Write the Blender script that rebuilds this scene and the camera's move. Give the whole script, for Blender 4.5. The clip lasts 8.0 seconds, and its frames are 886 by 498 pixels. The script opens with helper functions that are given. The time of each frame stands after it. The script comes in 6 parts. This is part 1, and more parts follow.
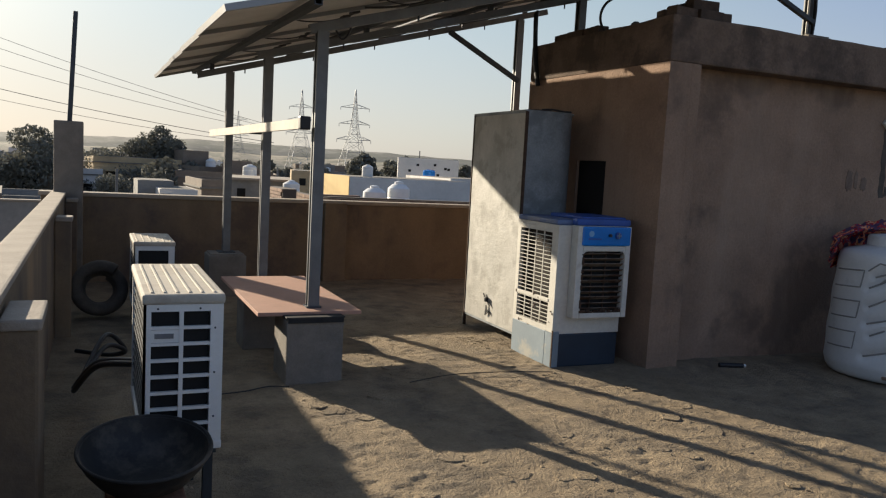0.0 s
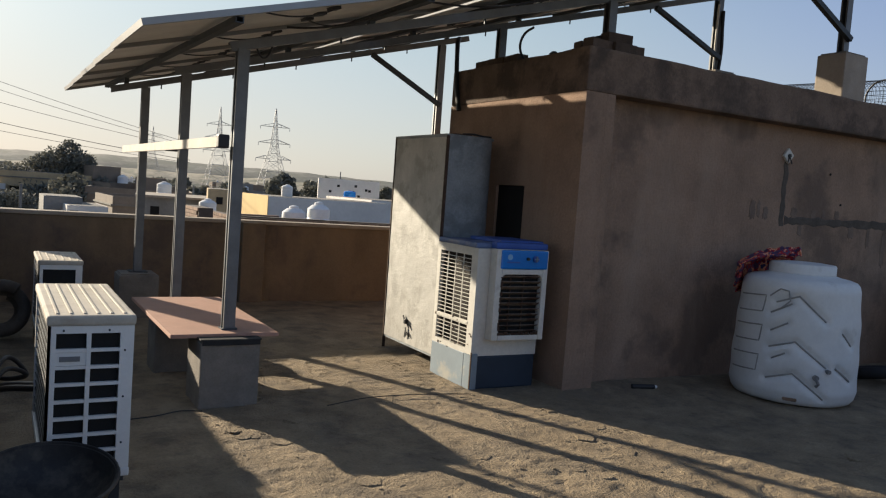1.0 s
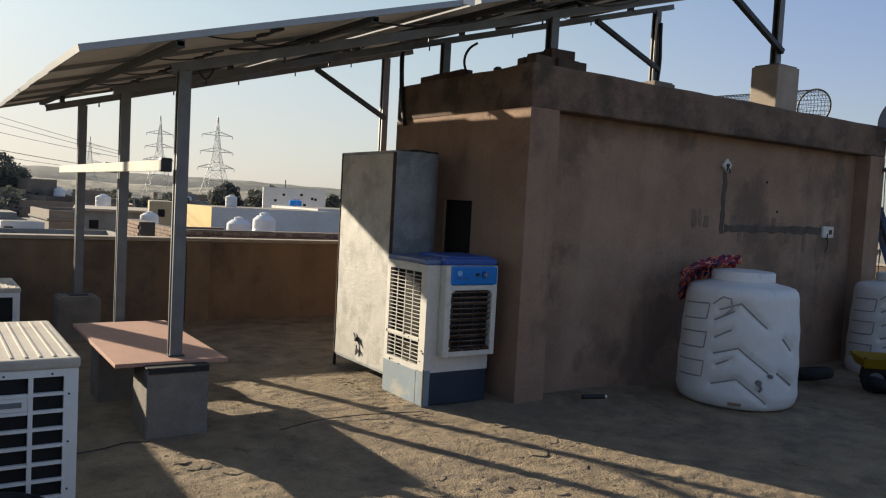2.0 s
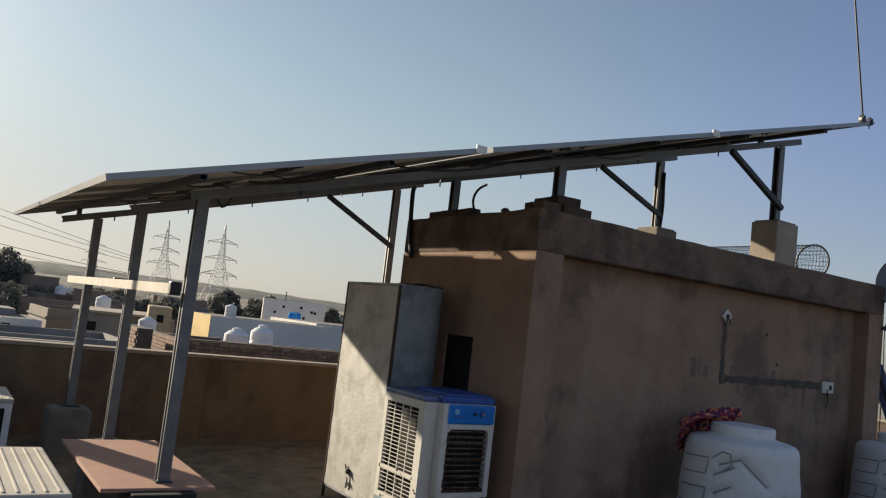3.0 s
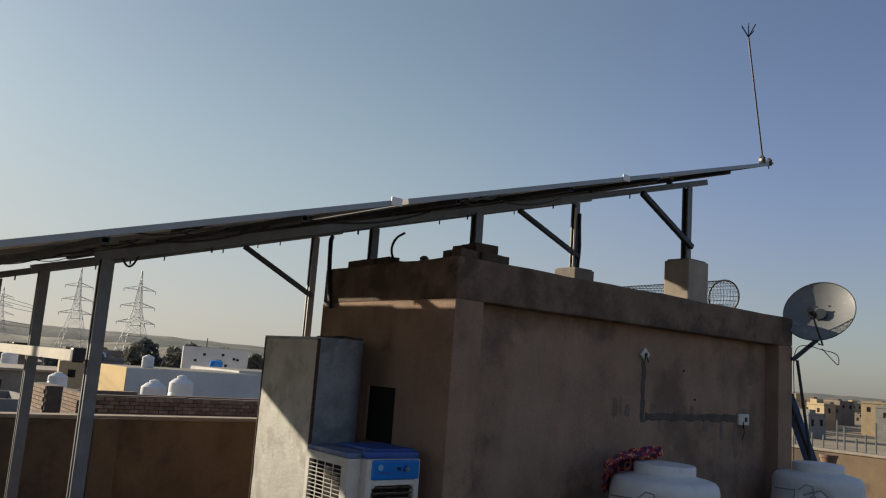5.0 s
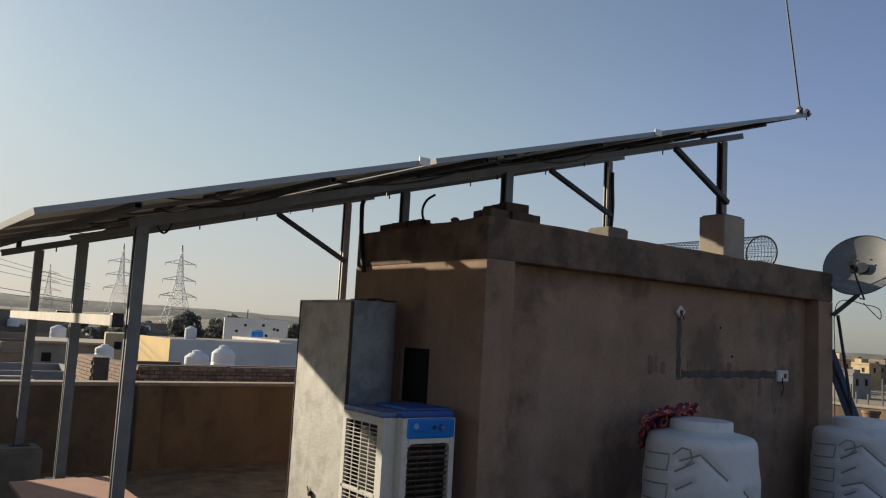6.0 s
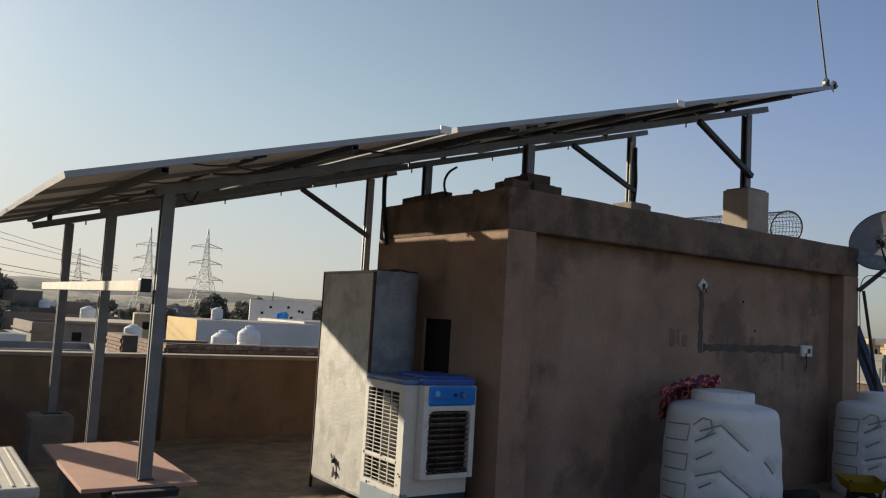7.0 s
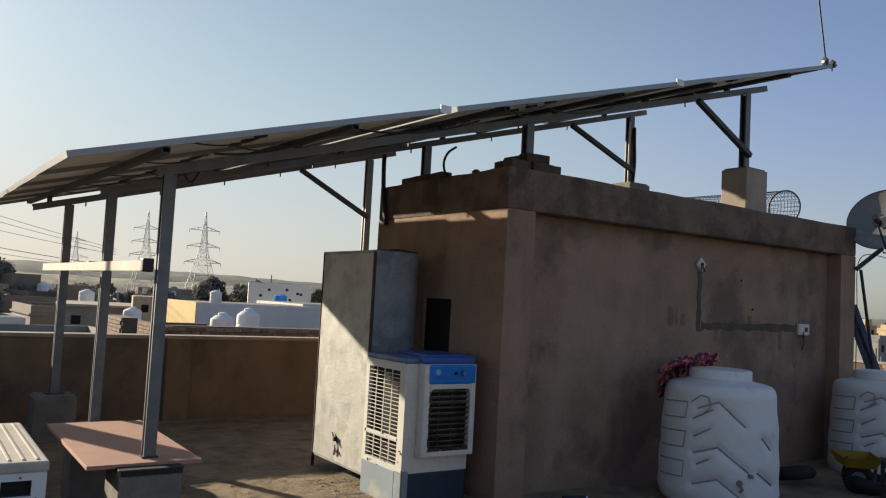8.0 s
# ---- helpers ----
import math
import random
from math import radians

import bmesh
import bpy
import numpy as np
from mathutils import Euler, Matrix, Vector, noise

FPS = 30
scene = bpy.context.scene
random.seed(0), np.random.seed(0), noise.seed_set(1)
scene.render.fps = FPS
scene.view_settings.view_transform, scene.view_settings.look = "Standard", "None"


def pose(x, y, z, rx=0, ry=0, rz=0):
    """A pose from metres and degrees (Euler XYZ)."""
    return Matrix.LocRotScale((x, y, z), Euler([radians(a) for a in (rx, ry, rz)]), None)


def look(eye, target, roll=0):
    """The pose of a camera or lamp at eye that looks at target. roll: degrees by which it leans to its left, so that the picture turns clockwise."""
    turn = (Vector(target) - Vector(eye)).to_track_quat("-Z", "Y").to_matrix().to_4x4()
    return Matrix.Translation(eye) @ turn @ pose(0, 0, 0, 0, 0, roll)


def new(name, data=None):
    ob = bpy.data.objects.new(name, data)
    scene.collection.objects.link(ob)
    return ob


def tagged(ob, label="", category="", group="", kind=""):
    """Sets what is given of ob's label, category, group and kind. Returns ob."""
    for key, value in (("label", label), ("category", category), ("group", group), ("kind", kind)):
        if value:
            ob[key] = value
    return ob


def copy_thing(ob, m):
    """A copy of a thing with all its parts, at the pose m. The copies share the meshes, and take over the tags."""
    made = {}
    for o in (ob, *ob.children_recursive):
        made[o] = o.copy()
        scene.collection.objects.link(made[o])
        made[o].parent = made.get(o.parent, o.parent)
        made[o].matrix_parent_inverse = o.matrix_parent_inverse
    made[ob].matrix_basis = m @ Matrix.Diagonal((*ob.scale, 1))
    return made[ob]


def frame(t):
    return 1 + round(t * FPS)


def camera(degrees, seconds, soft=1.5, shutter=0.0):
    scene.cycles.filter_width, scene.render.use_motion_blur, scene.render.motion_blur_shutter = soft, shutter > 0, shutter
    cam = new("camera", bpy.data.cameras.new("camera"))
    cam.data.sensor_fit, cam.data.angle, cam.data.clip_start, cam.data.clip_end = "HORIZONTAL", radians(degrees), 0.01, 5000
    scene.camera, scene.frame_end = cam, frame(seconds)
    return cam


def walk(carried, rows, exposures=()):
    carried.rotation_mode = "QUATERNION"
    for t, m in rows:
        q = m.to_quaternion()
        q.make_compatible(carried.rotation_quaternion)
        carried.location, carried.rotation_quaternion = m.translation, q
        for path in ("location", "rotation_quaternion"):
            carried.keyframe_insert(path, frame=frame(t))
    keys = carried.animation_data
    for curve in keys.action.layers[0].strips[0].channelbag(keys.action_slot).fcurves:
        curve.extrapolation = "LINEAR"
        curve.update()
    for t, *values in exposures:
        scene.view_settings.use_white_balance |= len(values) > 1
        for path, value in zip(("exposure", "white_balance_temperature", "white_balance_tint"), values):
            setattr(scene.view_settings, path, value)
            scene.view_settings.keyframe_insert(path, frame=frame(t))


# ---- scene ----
cam = camera(58.5, 8.0, soft=1.2)
PATH = [
    (0, (-3.804, -4.679, 1.41), (-2.993, -2.862, 1.207), 3.1),
    (0.5, (-3.802, -4.676, 1.407), (-2.914, -2.891, 1.247), 3.8),
    (1, (-3.808, -4.687, 1.412), (-2.818, -2.954, 1.277), 4.2),
    (1.2, (-3.812, -4.69, 1.417), (-2.786, -2.979, 1.272), 3.7),
    (2.3, (-3.827, -4.672, 1.542), (-2.687, -3.028, 1.492), 3.7),
    (2.5, (-3.836, -4.675, 1.568), (-2.697, -3.031, 1.614), 4.8),
    (3, (-3.882, -4.706, 1.619), (-2.804, -3.032, 1.807), 6.6),
    (3.5, (-3.905, -4.71, 1.635), (-2.905, -2.992, 1.852), 6.3),
    (4, (-3.888, -4.704, 1.676), (-2.844, -3.021, 1.954), 5.2),
    (4.5, (-3.855, -4.711, 1.711), (-2.674, -3.13, 2.038), 4.4),
    (4.7, (-3.848, -4.708, 1.721), (-2.629, -3.155, 2.044), 4.2),
    (5.8, (-3.79, -4.7, 1.692), (-2.616, -3.086, 1.915), 3.3),
    (6, (-3.793, -4.721, 1.669), (-2.637, -3.103, 1.883), 3.1),
    (6.5, (-3.771, -4.747, 1.614), (-2.645, -3.106, 1.811), 3.1),
    (7, (-3.795, -4.767, 1.559), (-2.684, -3.112, 1.73), 3.3),
    (7.5, (-3.799, -4.772, 1.544), (-2.687, -3.115, 1.678), 3.2),
    (8, (-3.822, -4.78, 1.534), (-2.703, -3.127, 1.661), 3.1),
]
walk(cam, [(t, look(eye, target, roll)) for t, eye, target, roll in PATH],
     [(0.0, 0.93), (1.2, 0.98), (2.5, 1.02), (3.0, 0.76), (3.5, 0.69), (4.5, 0.56), (6.0, 0.67), (7.0, 0.79), (8.0, 0.9)])

# ---- world and sun ----
SUN_AZ, SUN_EL = -23.4, 15.7     # degrees: azimuth clockwise from +y, elevation
world = bpy.data.worlds.new("sky")
scene.world = world
world.use_nodes = True
wn = world.node_tree.nodes
sky = wn.new("ShaderNodeTexSky")
sky.sky_type, sky.sun_disc = "NISHITA", False
sky.sun_elevation, sky.sun_rotation = radians(SUN_EL), radians(SUN_AZ)
sky.air_density, sky.dust_density, sky.ozone_density = 0.85, 1.3, 2.4
wn["Background"].inputs["Strength"].default_value = 0.07
links = world.node_tree.links
hsv = wn.new("ShaderNodeHueSaturation")
hsv.inputs["Saturation"].default_value = 1.0
links.new(sky.outputs["Color"], hsv.inputs["Color"])
_az, _el = radians(SUN_AZ), radians(SUN_EL)
SUN_DIR = (math.sin(_az) * math.cos(_el), math.cos(_az) * math.cos(_el), math.sin(_el))
wtc, wsep, wdot = wn.new("ShaderNodeTexCoord"), wn.new("ShaderNodeSeparateXYZ"), wn.new("ShaderNodeVectorMath")
wdot.operation = "DOT_PRODUCT"
wdot.inputs[1].default_value = SUN_DIR
links.new(wtc.outputs["Generated"], wsep.inputs[0])
links.new(wtc.outputs["Generated"], wdot.inputs[0])


def sky_ramp(source, lo, hi, a, b, smooth=True):
    r = wn.new("ShaderNodeMapRange")
    r.interpolation_type = "SMOOTHSTEP" if smooth else "LINEAR"
    for k, v in enumerate((lo, hi, a, b)):
        r.inputs[k + 1].default_value = v
    links.new(source, r.inputs[0])
    return r.outputs[0]


def sky_mix(fac, a, b):
    m = wn.new("ShaderNodeMix")
    m.data_type = "RGBA"
    links.new(fac, m.inputs["Factor"])
    for key, v in (("A", a), ("B", b)):
        if isinstance(v, tuple):
            m.inputs[key].default_value = (*v, 1)
        else:
            links.new(v, m.inputs[key])
    return m.outputs["Result"]


# dust haze: thick near the horizon and round the sun, thin and bluer away from it
haze_amount = wn.new("ShaderNodeMath")
haze_amount.operation = "MULTIPLY"
links.new(sky_ramp(wsep.outputs["Z"], 0.0, 0.46, 0.9, 0.3), haze_amount.inputs[0])
links.new(sky_ramp(wdot.outputs["Value"], 0.1, 0.95, 0.42, 1.0, False), haze_amount.inputs[1])
haze_high = sky_mix(sky_ramp(wdot.outputs["Value"], 0.1, 0.6, 0.0, 1.0), (4.0, 4.6, 7.6), (4.6, 5.5, 5.1))
haze_colour = sky_mix(sky_ramp(wsep.outputs["Z"], 0.03, 0.3, 0.0, 1.0), (4.9, 4.8, 4.55), haze_high)
links.new(sky_mix(haze_amount.outputs[0], hsv.outputs["Color"], haze_colour), wn["Background"].inputs["Color"])
sun = new("sun", bpy.data.lights.new("sun", "SUN"))
sun.data.energy, sun.data.angle, sun.data.color = 5.0, radians(0.6), (1.0, 0.87, 0.68)
sun.matrix_world = look(tuple(50 * v for v in SUN_DIR), (0, 0, 0))
scene.view_settings.exposure = 0.0


# ---- materials ----
def mat(name, base, rough=0.85, metal=0.0, spread=0.18, scale=6.0, grain=60.0, bump=0.25, stain=None, stain_scale=1.3, stain_at=0.56,
        stain_amount=0.7, island=0.0, spec=0.4, dist=0.01, streak=None, streak_amount=0.5, streak_at=0.5):
    """A surface with tone variation at two scales, stains of their own colour and fine relief."""
    m = bpy.data.materials.new(name)
    m.use_nodes = True
    nt = m.node_tree
    n, l = nt.nodes, nt.links
    b = n["Principled BSDF"]
    b.inputs["Roughness"].default_value, b.inputs["Metallic"].default_value = rough, metal
    b.inputs["Specular IOR Level"].default_value = spec
    tc = n.new("ShaderNodeNewGeometry")
    def tex(sc, detail, w=0.6):
        t = n.new("ShaderNodeTexNoise")
        t.inputs["Scale"].default_value, t.inputs["Detail"].default_value, t.inputs["Roughness"].default_value = sc, detail, w
        l.new(tc.outputs["Position"], t.inputs["Vector"])
        return t
    big, fine = tex(scale, 6), tex(grain, 4, 0.7)
    ramp = n.new("ShaderNodeMapRange")
    ramp.inputs[1].default_value, ramp.inputs[2].default_value = 0.3, 0.7
    ramp.inputs[3].default_value, ramp.inputs[4].default_value = 1 - spread, 1 + spread
    l.new(big.outputs["Fac"], ramp.inputs[0])
    ramp2 = n.new("ShaderNodeMapRange")
    ramp2.inputs[1].default_value, ramp2.inputs[2].default_value = 0.3, 0.7
    ramp2.inputs[3].default_value, ramp2.inputs[4].default_value = 1 - spread * 0.6, 1 + spread * 0.6
    l.new(fine.outputs["Fac"], ramp2.inputs[0])
    mul = n.new("ShaderNodeMath"); mul.operation = "MULTIPLY"
    l.new(ramp.outputs[0], mul.inputs[0]); l.new(ramp2.outputs[0], mul.inputs[1])
    out = mul.outputs[0]
    if island:
        src = n.new("ShaderNodeObjectInfo")
        r3 = n.new("ShaderNodeMapRange")
        r3.inputs[3].default_value, r3.inputs[4].default_value = 1 - island, 1 + island
        l.new(src.outputs["Random"], r3.inputs[0])
        mm = n.new("ShaderNodeMath"); mm.operation = "MULTIPLY"
        l.new(out, mm.inputs[0]); l.new(r3.outputs[0], mm.inputs[1])
        out = mm.outputs[0]
    col = n.new("ShaderNodeVectorMath"); col.operation = "SCALE"
    col.inputs[0].default_value = base[:3]
    l.new(out, col.inputs["Scale"])
    final = col.outputs[0]
    if stain:
        st = tex(stain_scale, 8, 0.65)
        rr = n.new("ShaderNodeMapRange")
        rr.inputs[1].default_value, rr.inputs[2].default_value = stain_at, stain_at + 0.1
        rr.inputs[3].default_value, rr.inputs[4].default_value = 0.0, stain_amount
        l.new(st.outputs["Fac"], rr.inputs[0])
        mix = n.new("ShaderNodeMix"); mix.data_type = "RGBA"
        mix.inputs["B"].default_value = (*stain, 1)
        l.new(rr.outputs[0], mix.inputs["Factor"])
        l.new(final, mix.inputs["A"])
        final = mix.outputs["Result"]
    if streak:
        mp = n.new("ShaderNodeMapping"); mp.inputs["Scale"].default_value = (1.0, 1.0, 0.22)
        l.new(tc.outputs["Position"], mp.inputs["Vector"])
        sk = n.new("ShaderNodeTexNoise")
        sk.inputs["Scale"].default_value, sk.inputs["Detail"].default_value, sk.inputs["Roughness"].default_value = 2.2, 7, 0.62
        l.new(mp.outputs[0], sk.inputs["Vector"])
        r4 = n.new("ShaderNodeMapRange")
        r4.inputs[1].default_value, r4.inputs[2].default_value = streak_at, streak_at + 0.18
        r4.inputs[3].default_value, r4.inputs[4].default_value = 0.0, streak_amount
        l.new(sk.outputs["Fac"], r4.inputs[0])
        mx = n.new("ShaderNodeMix"); mx.data_type = "RGBA"
        mx.inputs["B"].default_value = (*streak, 1)
        l.new(r4.outputs[0], mx.inputs["Factor"]); l.new(final, mx.inputs["A"])
        final = mx.outputs["Result"]
    l.new(final, b.inputs["Base Color"])
    if bump:
        add = n.new("ShaderNodeMath"); add.operation = "ADD"
        l.new(big.outputs["Fac"], add.inputs[0]); l.new(fine.outputs["Fac"], add.inputs[1])
        bp = n.new("ShaderNodeBump")
        bp.inputs["Strength"].default_value, bp.inputs["Distance"].default_value = bump, dist
        l.new(add.outputs[0], bp.inputs["Height"])
        l.new(bp.outputs["Normal"], b.inputs["Normal"])
    rg = n.new("ShaderNodeMapRange")
    rg.inputs[3].default_value, rg.inputs[4].default_value = max(0.03, rough - 0.12), min(1, rough + 0.12)
    l.new(fine.outputs["Fac"], rg.inputs[0]); l.new(rg.outputs[0], b.inputs["Roughness"])
    return m


PLASTER = mat("brown_plaster", (0.278, 0.184, 0.126), 0.92, spread=0.2, scale=2.6, grain=45, bump=0.7, stain=(0.13, 0.09, 0.066), stain_scale=1.1, stain_at=0.5, stain_amount=0.75, streak=(0.35, 0.25, 0.18), streak_amount=0.5, streak_at=0.52)
PLASTER_DARK = mat("soot_stained_plaster", (0.165, 0.115, 0.083), 0.92, spread=0.28, scale=3.2, grain=45, bump=0.6, stain=(0.062, 0.047, 0.037), stain_scale=1.7, stain_at=0.47, stain_amount=0.8)
PARAPET = mat("parapet_plaster", (0.192, 0.139, 0.088), 0.93, spread=0.18, scale=1.8, grain=40, bump=0.4, stain=(0.095, 0.072, 0.06), stain_scale=0.9, stain_at=0.48, stain_amount=0.8, streak=(0.275, 0.188, 0.108), streak_amount=0.5, streak_at=0.5)
COPING = mat("coping_cement", (0.33, 0.28, 0.225), 0.92, spread=0.15, scale=5, grain=70, bump=0.4)
CEMENT = mat("grey_cement", (0.2, 0.178, 0.15), 0.93, spread=0.2, scale=6, grain=80, bump=0.4)
FLOOR = mat("rough_roof_screed", (0.335, 0.258, 0.165), 0.95, spread=0.3, scale=4.0, grain=55, bump=1.0, stain=(0.15, 0.122, 0.09), stain_scale=2.3, stain_at=0.5, stain_amount=0.62, dist=0.04, streak=(0.43, 0.34, 0.225), streak_amount=0.6, streak_at=0.52)
GALV = mat("galvanised_steel", (0.15, 0.155, 0.16), 0.5, 0.45, spread=0.15, scale=9, grain=120, bump=0.05)
STEEL_DARK = mat("weathered_steel", (0.05, 0.058, 0.066), 0.55, 0.4, spread=0.2, scale=8, grain=90, bump=0.08)
ALU = mat("anodised_aluminium", (0.26, 0.265, 0.27), 0.42, 0.6, spread=0.08, scale=6, grain=150, bump=0.0)
BACKSHEET = mat("panel_backsheet", (0.62, 0.61, 0.58), 0.6, spread=0.12, scale=3, grain=40, bump=0.03)
PVGLASS = mat("panel_glass", (0.012, 0.016, 0.03), 0.12, spread=0.05, scale=4, grain=30, bump=0.0, spec=0.5)
BLACK = mat("black_plastic", (0.018, 0.018, 0.02), 0.5, spread=0.2, bump=0.05)
RUST = mat("rusted_iron", (0.075, 0.045, 0.03), 0.85, 0.2, spread=0.35, scale=18, grain=120, bump=0.3)
ZINC = mat("weathered_zinc_sheet", (0.25, 0.272, 0.285), 0.55, 0.35, spread=0.25, scale=6, grain=60, bump=0.2, stain=(0.15, 0.165, 0.175), stain_scale=3.2, stain_at=0.48, stain_amount=0.7)
ZINC_PALE = mat("pale_painted_sheet", (0.45, 0.437, 0.395), 0.6, 0.0, spread=0.12, scale=5, grain=50, bump=0.35, stain=(0.25, 0.24, 0.205), stain_scale=4.5, stain_at=0.5, stain_amount=0.6, streak=(0.29, 0.27, 0.23), streak_amount=0.6, streak_at=0.5)
IVORY = mat("ivory_plastic", (0.58, 0.56, 0.5), 0.5, spread=0.09, scale=5, grain=40, bump=0.05, stain=(0.36, 0.31, 0.25), stain_scale=5, stain_at=0.62, stain_amount=0.6)
WHITE = mat("white_enamel", (0.72, 0.71, 0.67), 0.4, spread=0.06, scale=5, grain=60, bump=0.03, stain=(0.5, 0.46, 0.4), stain_scale=4, stain_at=0.6, stain_amount=0.5)
DUSTY = mat("dusty_enamel", (0.47, 0.42, 0.34), 0.7, spread=0.12, scale=7, grain=60, bump=0.1, stain=(0.36, 0.3, 0.23), stain_scale=4, stain_at=0.52, stain_amount=0.6)
BLUE = mat("blue_plastic", (0.008, 0.17, 0.54), 0.22, spread=0.1, scale=5, grain=60, bump=0.03)
BLUE_LID = mat("faded_blue_lid", (0.035, 0.09, 0.32), 0.55, spread=0.14, scale=4, grain=50, bump=0.06)
BLUE_FADED = mat("sun_faded_blue", (0.12, 0.17, 0.3), 0.6, spread=0.15, scale=4, grain=50, bump=0.06, stain=(0.24, 0.25, 0.29), stain_scale=3, stain_at=0.5)
BLUE_DEEP = mat("dark_blue_tank_plastic", (0.02, 0.032, 0.05), 0.6, spread=0.15, scale=4, grain=60, bump=0.08)
BLUE_GREY = mat("blue_grey_plastic", (0.2, 0.25, 0.285), 0.6, spread=0.1, scale=4, grain=60, bump=0.08, stain=(0.4, 0.37, 0.3), stain_scale=3, stain_at=0.55)
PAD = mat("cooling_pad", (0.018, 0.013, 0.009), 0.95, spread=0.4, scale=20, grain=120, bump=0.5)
SLAB = mat("red_sandstone_board", (0.43, 0.245, 0.175), 0.8, spread=0.1, scale=4, grain=60, bump=0.15, stain=(0.36, 0.22, 0.16), stain_scale=2)
TANKW = mat("white_tank_polythene", (0.66, 0.66, 0.64), 0.55, spread=0.06, scale=4, grain=30, bump=0.06, stain=(0.45, 0.43, 0.39), stain_scale=3, stain_at=0.58, stain_amount=0.5)
# greyer than the tank wall: the grooves' shade is put into this colour
GROOVE = mat("shaded_groove", (0.27, 0.265, 0.25), 0.8, spread=0.2, bump=0.1)
# brick darkened in its base colour for the shade under the panels
SHADED_BRICK = mat("shaded_brick", (0.1, 0.07, 0.052), 0.92, spread=0.3, scale=9, grain=90, bump=0.4, island=0.25)
BRICK = mat("burnt_brick", (0.3, 0.15, 0.09), 0.92, spread=0.25, scale=9, grain=90, bump=0.4, island=0.25)
YELLOW = mat("yellow_plastic", (0.4, 0.27, 0.02), 0.5, spread=0.1, bump=0.04)
# near-black colour that stands in for the darkness inside openings
HOLE = mat("unlit_interior", (0.01, 0.009, 0.008), 0.95, spread=0.2, bump=0.0)
MORTAR_FILL = mat("dark_mortar_fill", (0.095, 0.078, 0.062), 0.95, spread=0.25, scale=9, grain=80, bump=0.4)
CEMENT_PATCH = mat("grey_cement_patch", (0.18, 0.13, 0.098), 0.93, spread=0.25, scale=8, grain=80, bump=0.35)
LOUVRE = mat("rusty_louvre", (0.16, 0.125, 0.095), 0.75, spread=0.3, scale=12, grain=90, bump=0.2, stain=(0.07, 0.035, 0.02), stain_scale=9, stain_at=0.47, stain_amount=0.95)
OLD_PV = mat("faded_old_panel", (0.07, 0.12, 0.24), 0.4, spread=0.2, scale=7, grain=60, bump=0.05)
SKYBLUE = mat("faded_sky_blue", (0.2, 0.4, 0.62), 0.5, spread=0.15, bump=0.05)
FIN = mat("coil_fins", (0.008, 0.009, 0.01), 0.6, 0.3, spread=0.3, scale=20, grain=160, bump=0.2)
GREYP = mat("grey_plastic", (0.17, 0.17, 0.17), 0.6, spread=0.15, bump=0.05)
IRON = mat("sooty_iron", (0.035, 0.033, 0.031), 0.62, 0.4, spread=0.3, scale=9, grain=70, bump=0.15, stain=(0.12, 0.1, 0.08), stain_scale=5, stain_at=0.5)
CLAY = mat("dusty_clay", (0.2, 0.13, 0.085), 0.9, spread=0.2, scale=7, grain=60, bump=0.25)
HOSE = mat("dusty_hose", (0.1, 0.085, 0.068), 0.85, spread=0.25, scale=9, grain=70, bump=0.2)
RUBBER = mat("old_rubber", (0.02, 0.02, 0.02), 0.8, spread=0.3, scale=10, grain=80, bump=0.15)
DISH = mat("dish_grey", (0.17, 0.178, 0.18), 0.55, 0.1, spread=0.1, scale=5, grain=60, bump=0.04, stain=(0.3, 0.29, 0.27), stain_scale=4, stain_at=0.56)
SAND = mat("sandy_ground", (0.27, 0.22, 0.155), 0.95, spread=0.25, scale=0.05, grain=0.6, bump=0.0)
RIDGE = mat("hazy_scrub_ridge", (0.18, 0.175, 0.15), 0.95, spread=0.3, scale=0.03, grain=0.2, bump=0.0, stain=(0.11, 0.12, 0.095), stain_scale=0.035, stain_at=0.45, stain_amount=0.8)
RIDGE_NEAR = mat("sandy_scrub_rise", (0.32, 0.28, 0.21), 0.95, spread=0.25, scale=0.04, grain=0.3, bump=0.0, stain=(0.12, 0.13, 0.09), stain_scale=0.09, stain_at=0.48)
H_WHITE = mat("town_whitewash", (0.6, 0.58, 0.55), 0.9, spread=0.08, scale=0.8, grain=8, bump=0.1, stain=(0.45, 0.42, 0.38), stain_scale=0.5, stain_at=0.55)
H_YELLOW = mat("town_yellow_wash", (0.62, 0.45, 0.2), 0.9, spread=0.08, scale=0.8, grain=8, bump=0.1)
H_BROWN = mat("town_brown_plaster", (0.19, 0.152, 0.118), 0.92, spread=0.16, scale=0.8, grain=8, bump=0.15)
H_OCHRE = mat("town_ochre_wash", (0.42, 0.32, 0.19), 0.92, spread=0.14, scale=0.8, grain=8, bump=0.1)
H_GREY = mat("town_grey_cement", (0.23, 0.222, 0.205), 0.92, spread=0.16, scale=0.8, grain=8, bump=0.15)
H_ROOF = mat("town_roof_cement", (0.17, 0.155, 0.135), 0.95, spread=0.2, scale=0.8, grain=8, bump=0.15)
H_PINK = mat("town_pink_wash", (0.5, 0.33, 0.27), 0.92, spread=0.12, scale=0.8, grain=8, bump=0.1)
TOWN_BRICK = mat("dull_town_brick", (0.2, 0.125, 0.085), 0.92, spread=0.3, scale=5, grain=40, bump=0.3, island=0.3)
MORTAR = mat("brick_mortar", (0.09, 0.07, 0.055), 0.95, spread=0.2, scale=4, grain=30, bump=0.3)
TANKFAR = mat("white_far_tank", (0.68, 0.68, 0.67), 0.6, spread=0.06, scale=3, grain=20, bump=0.03)
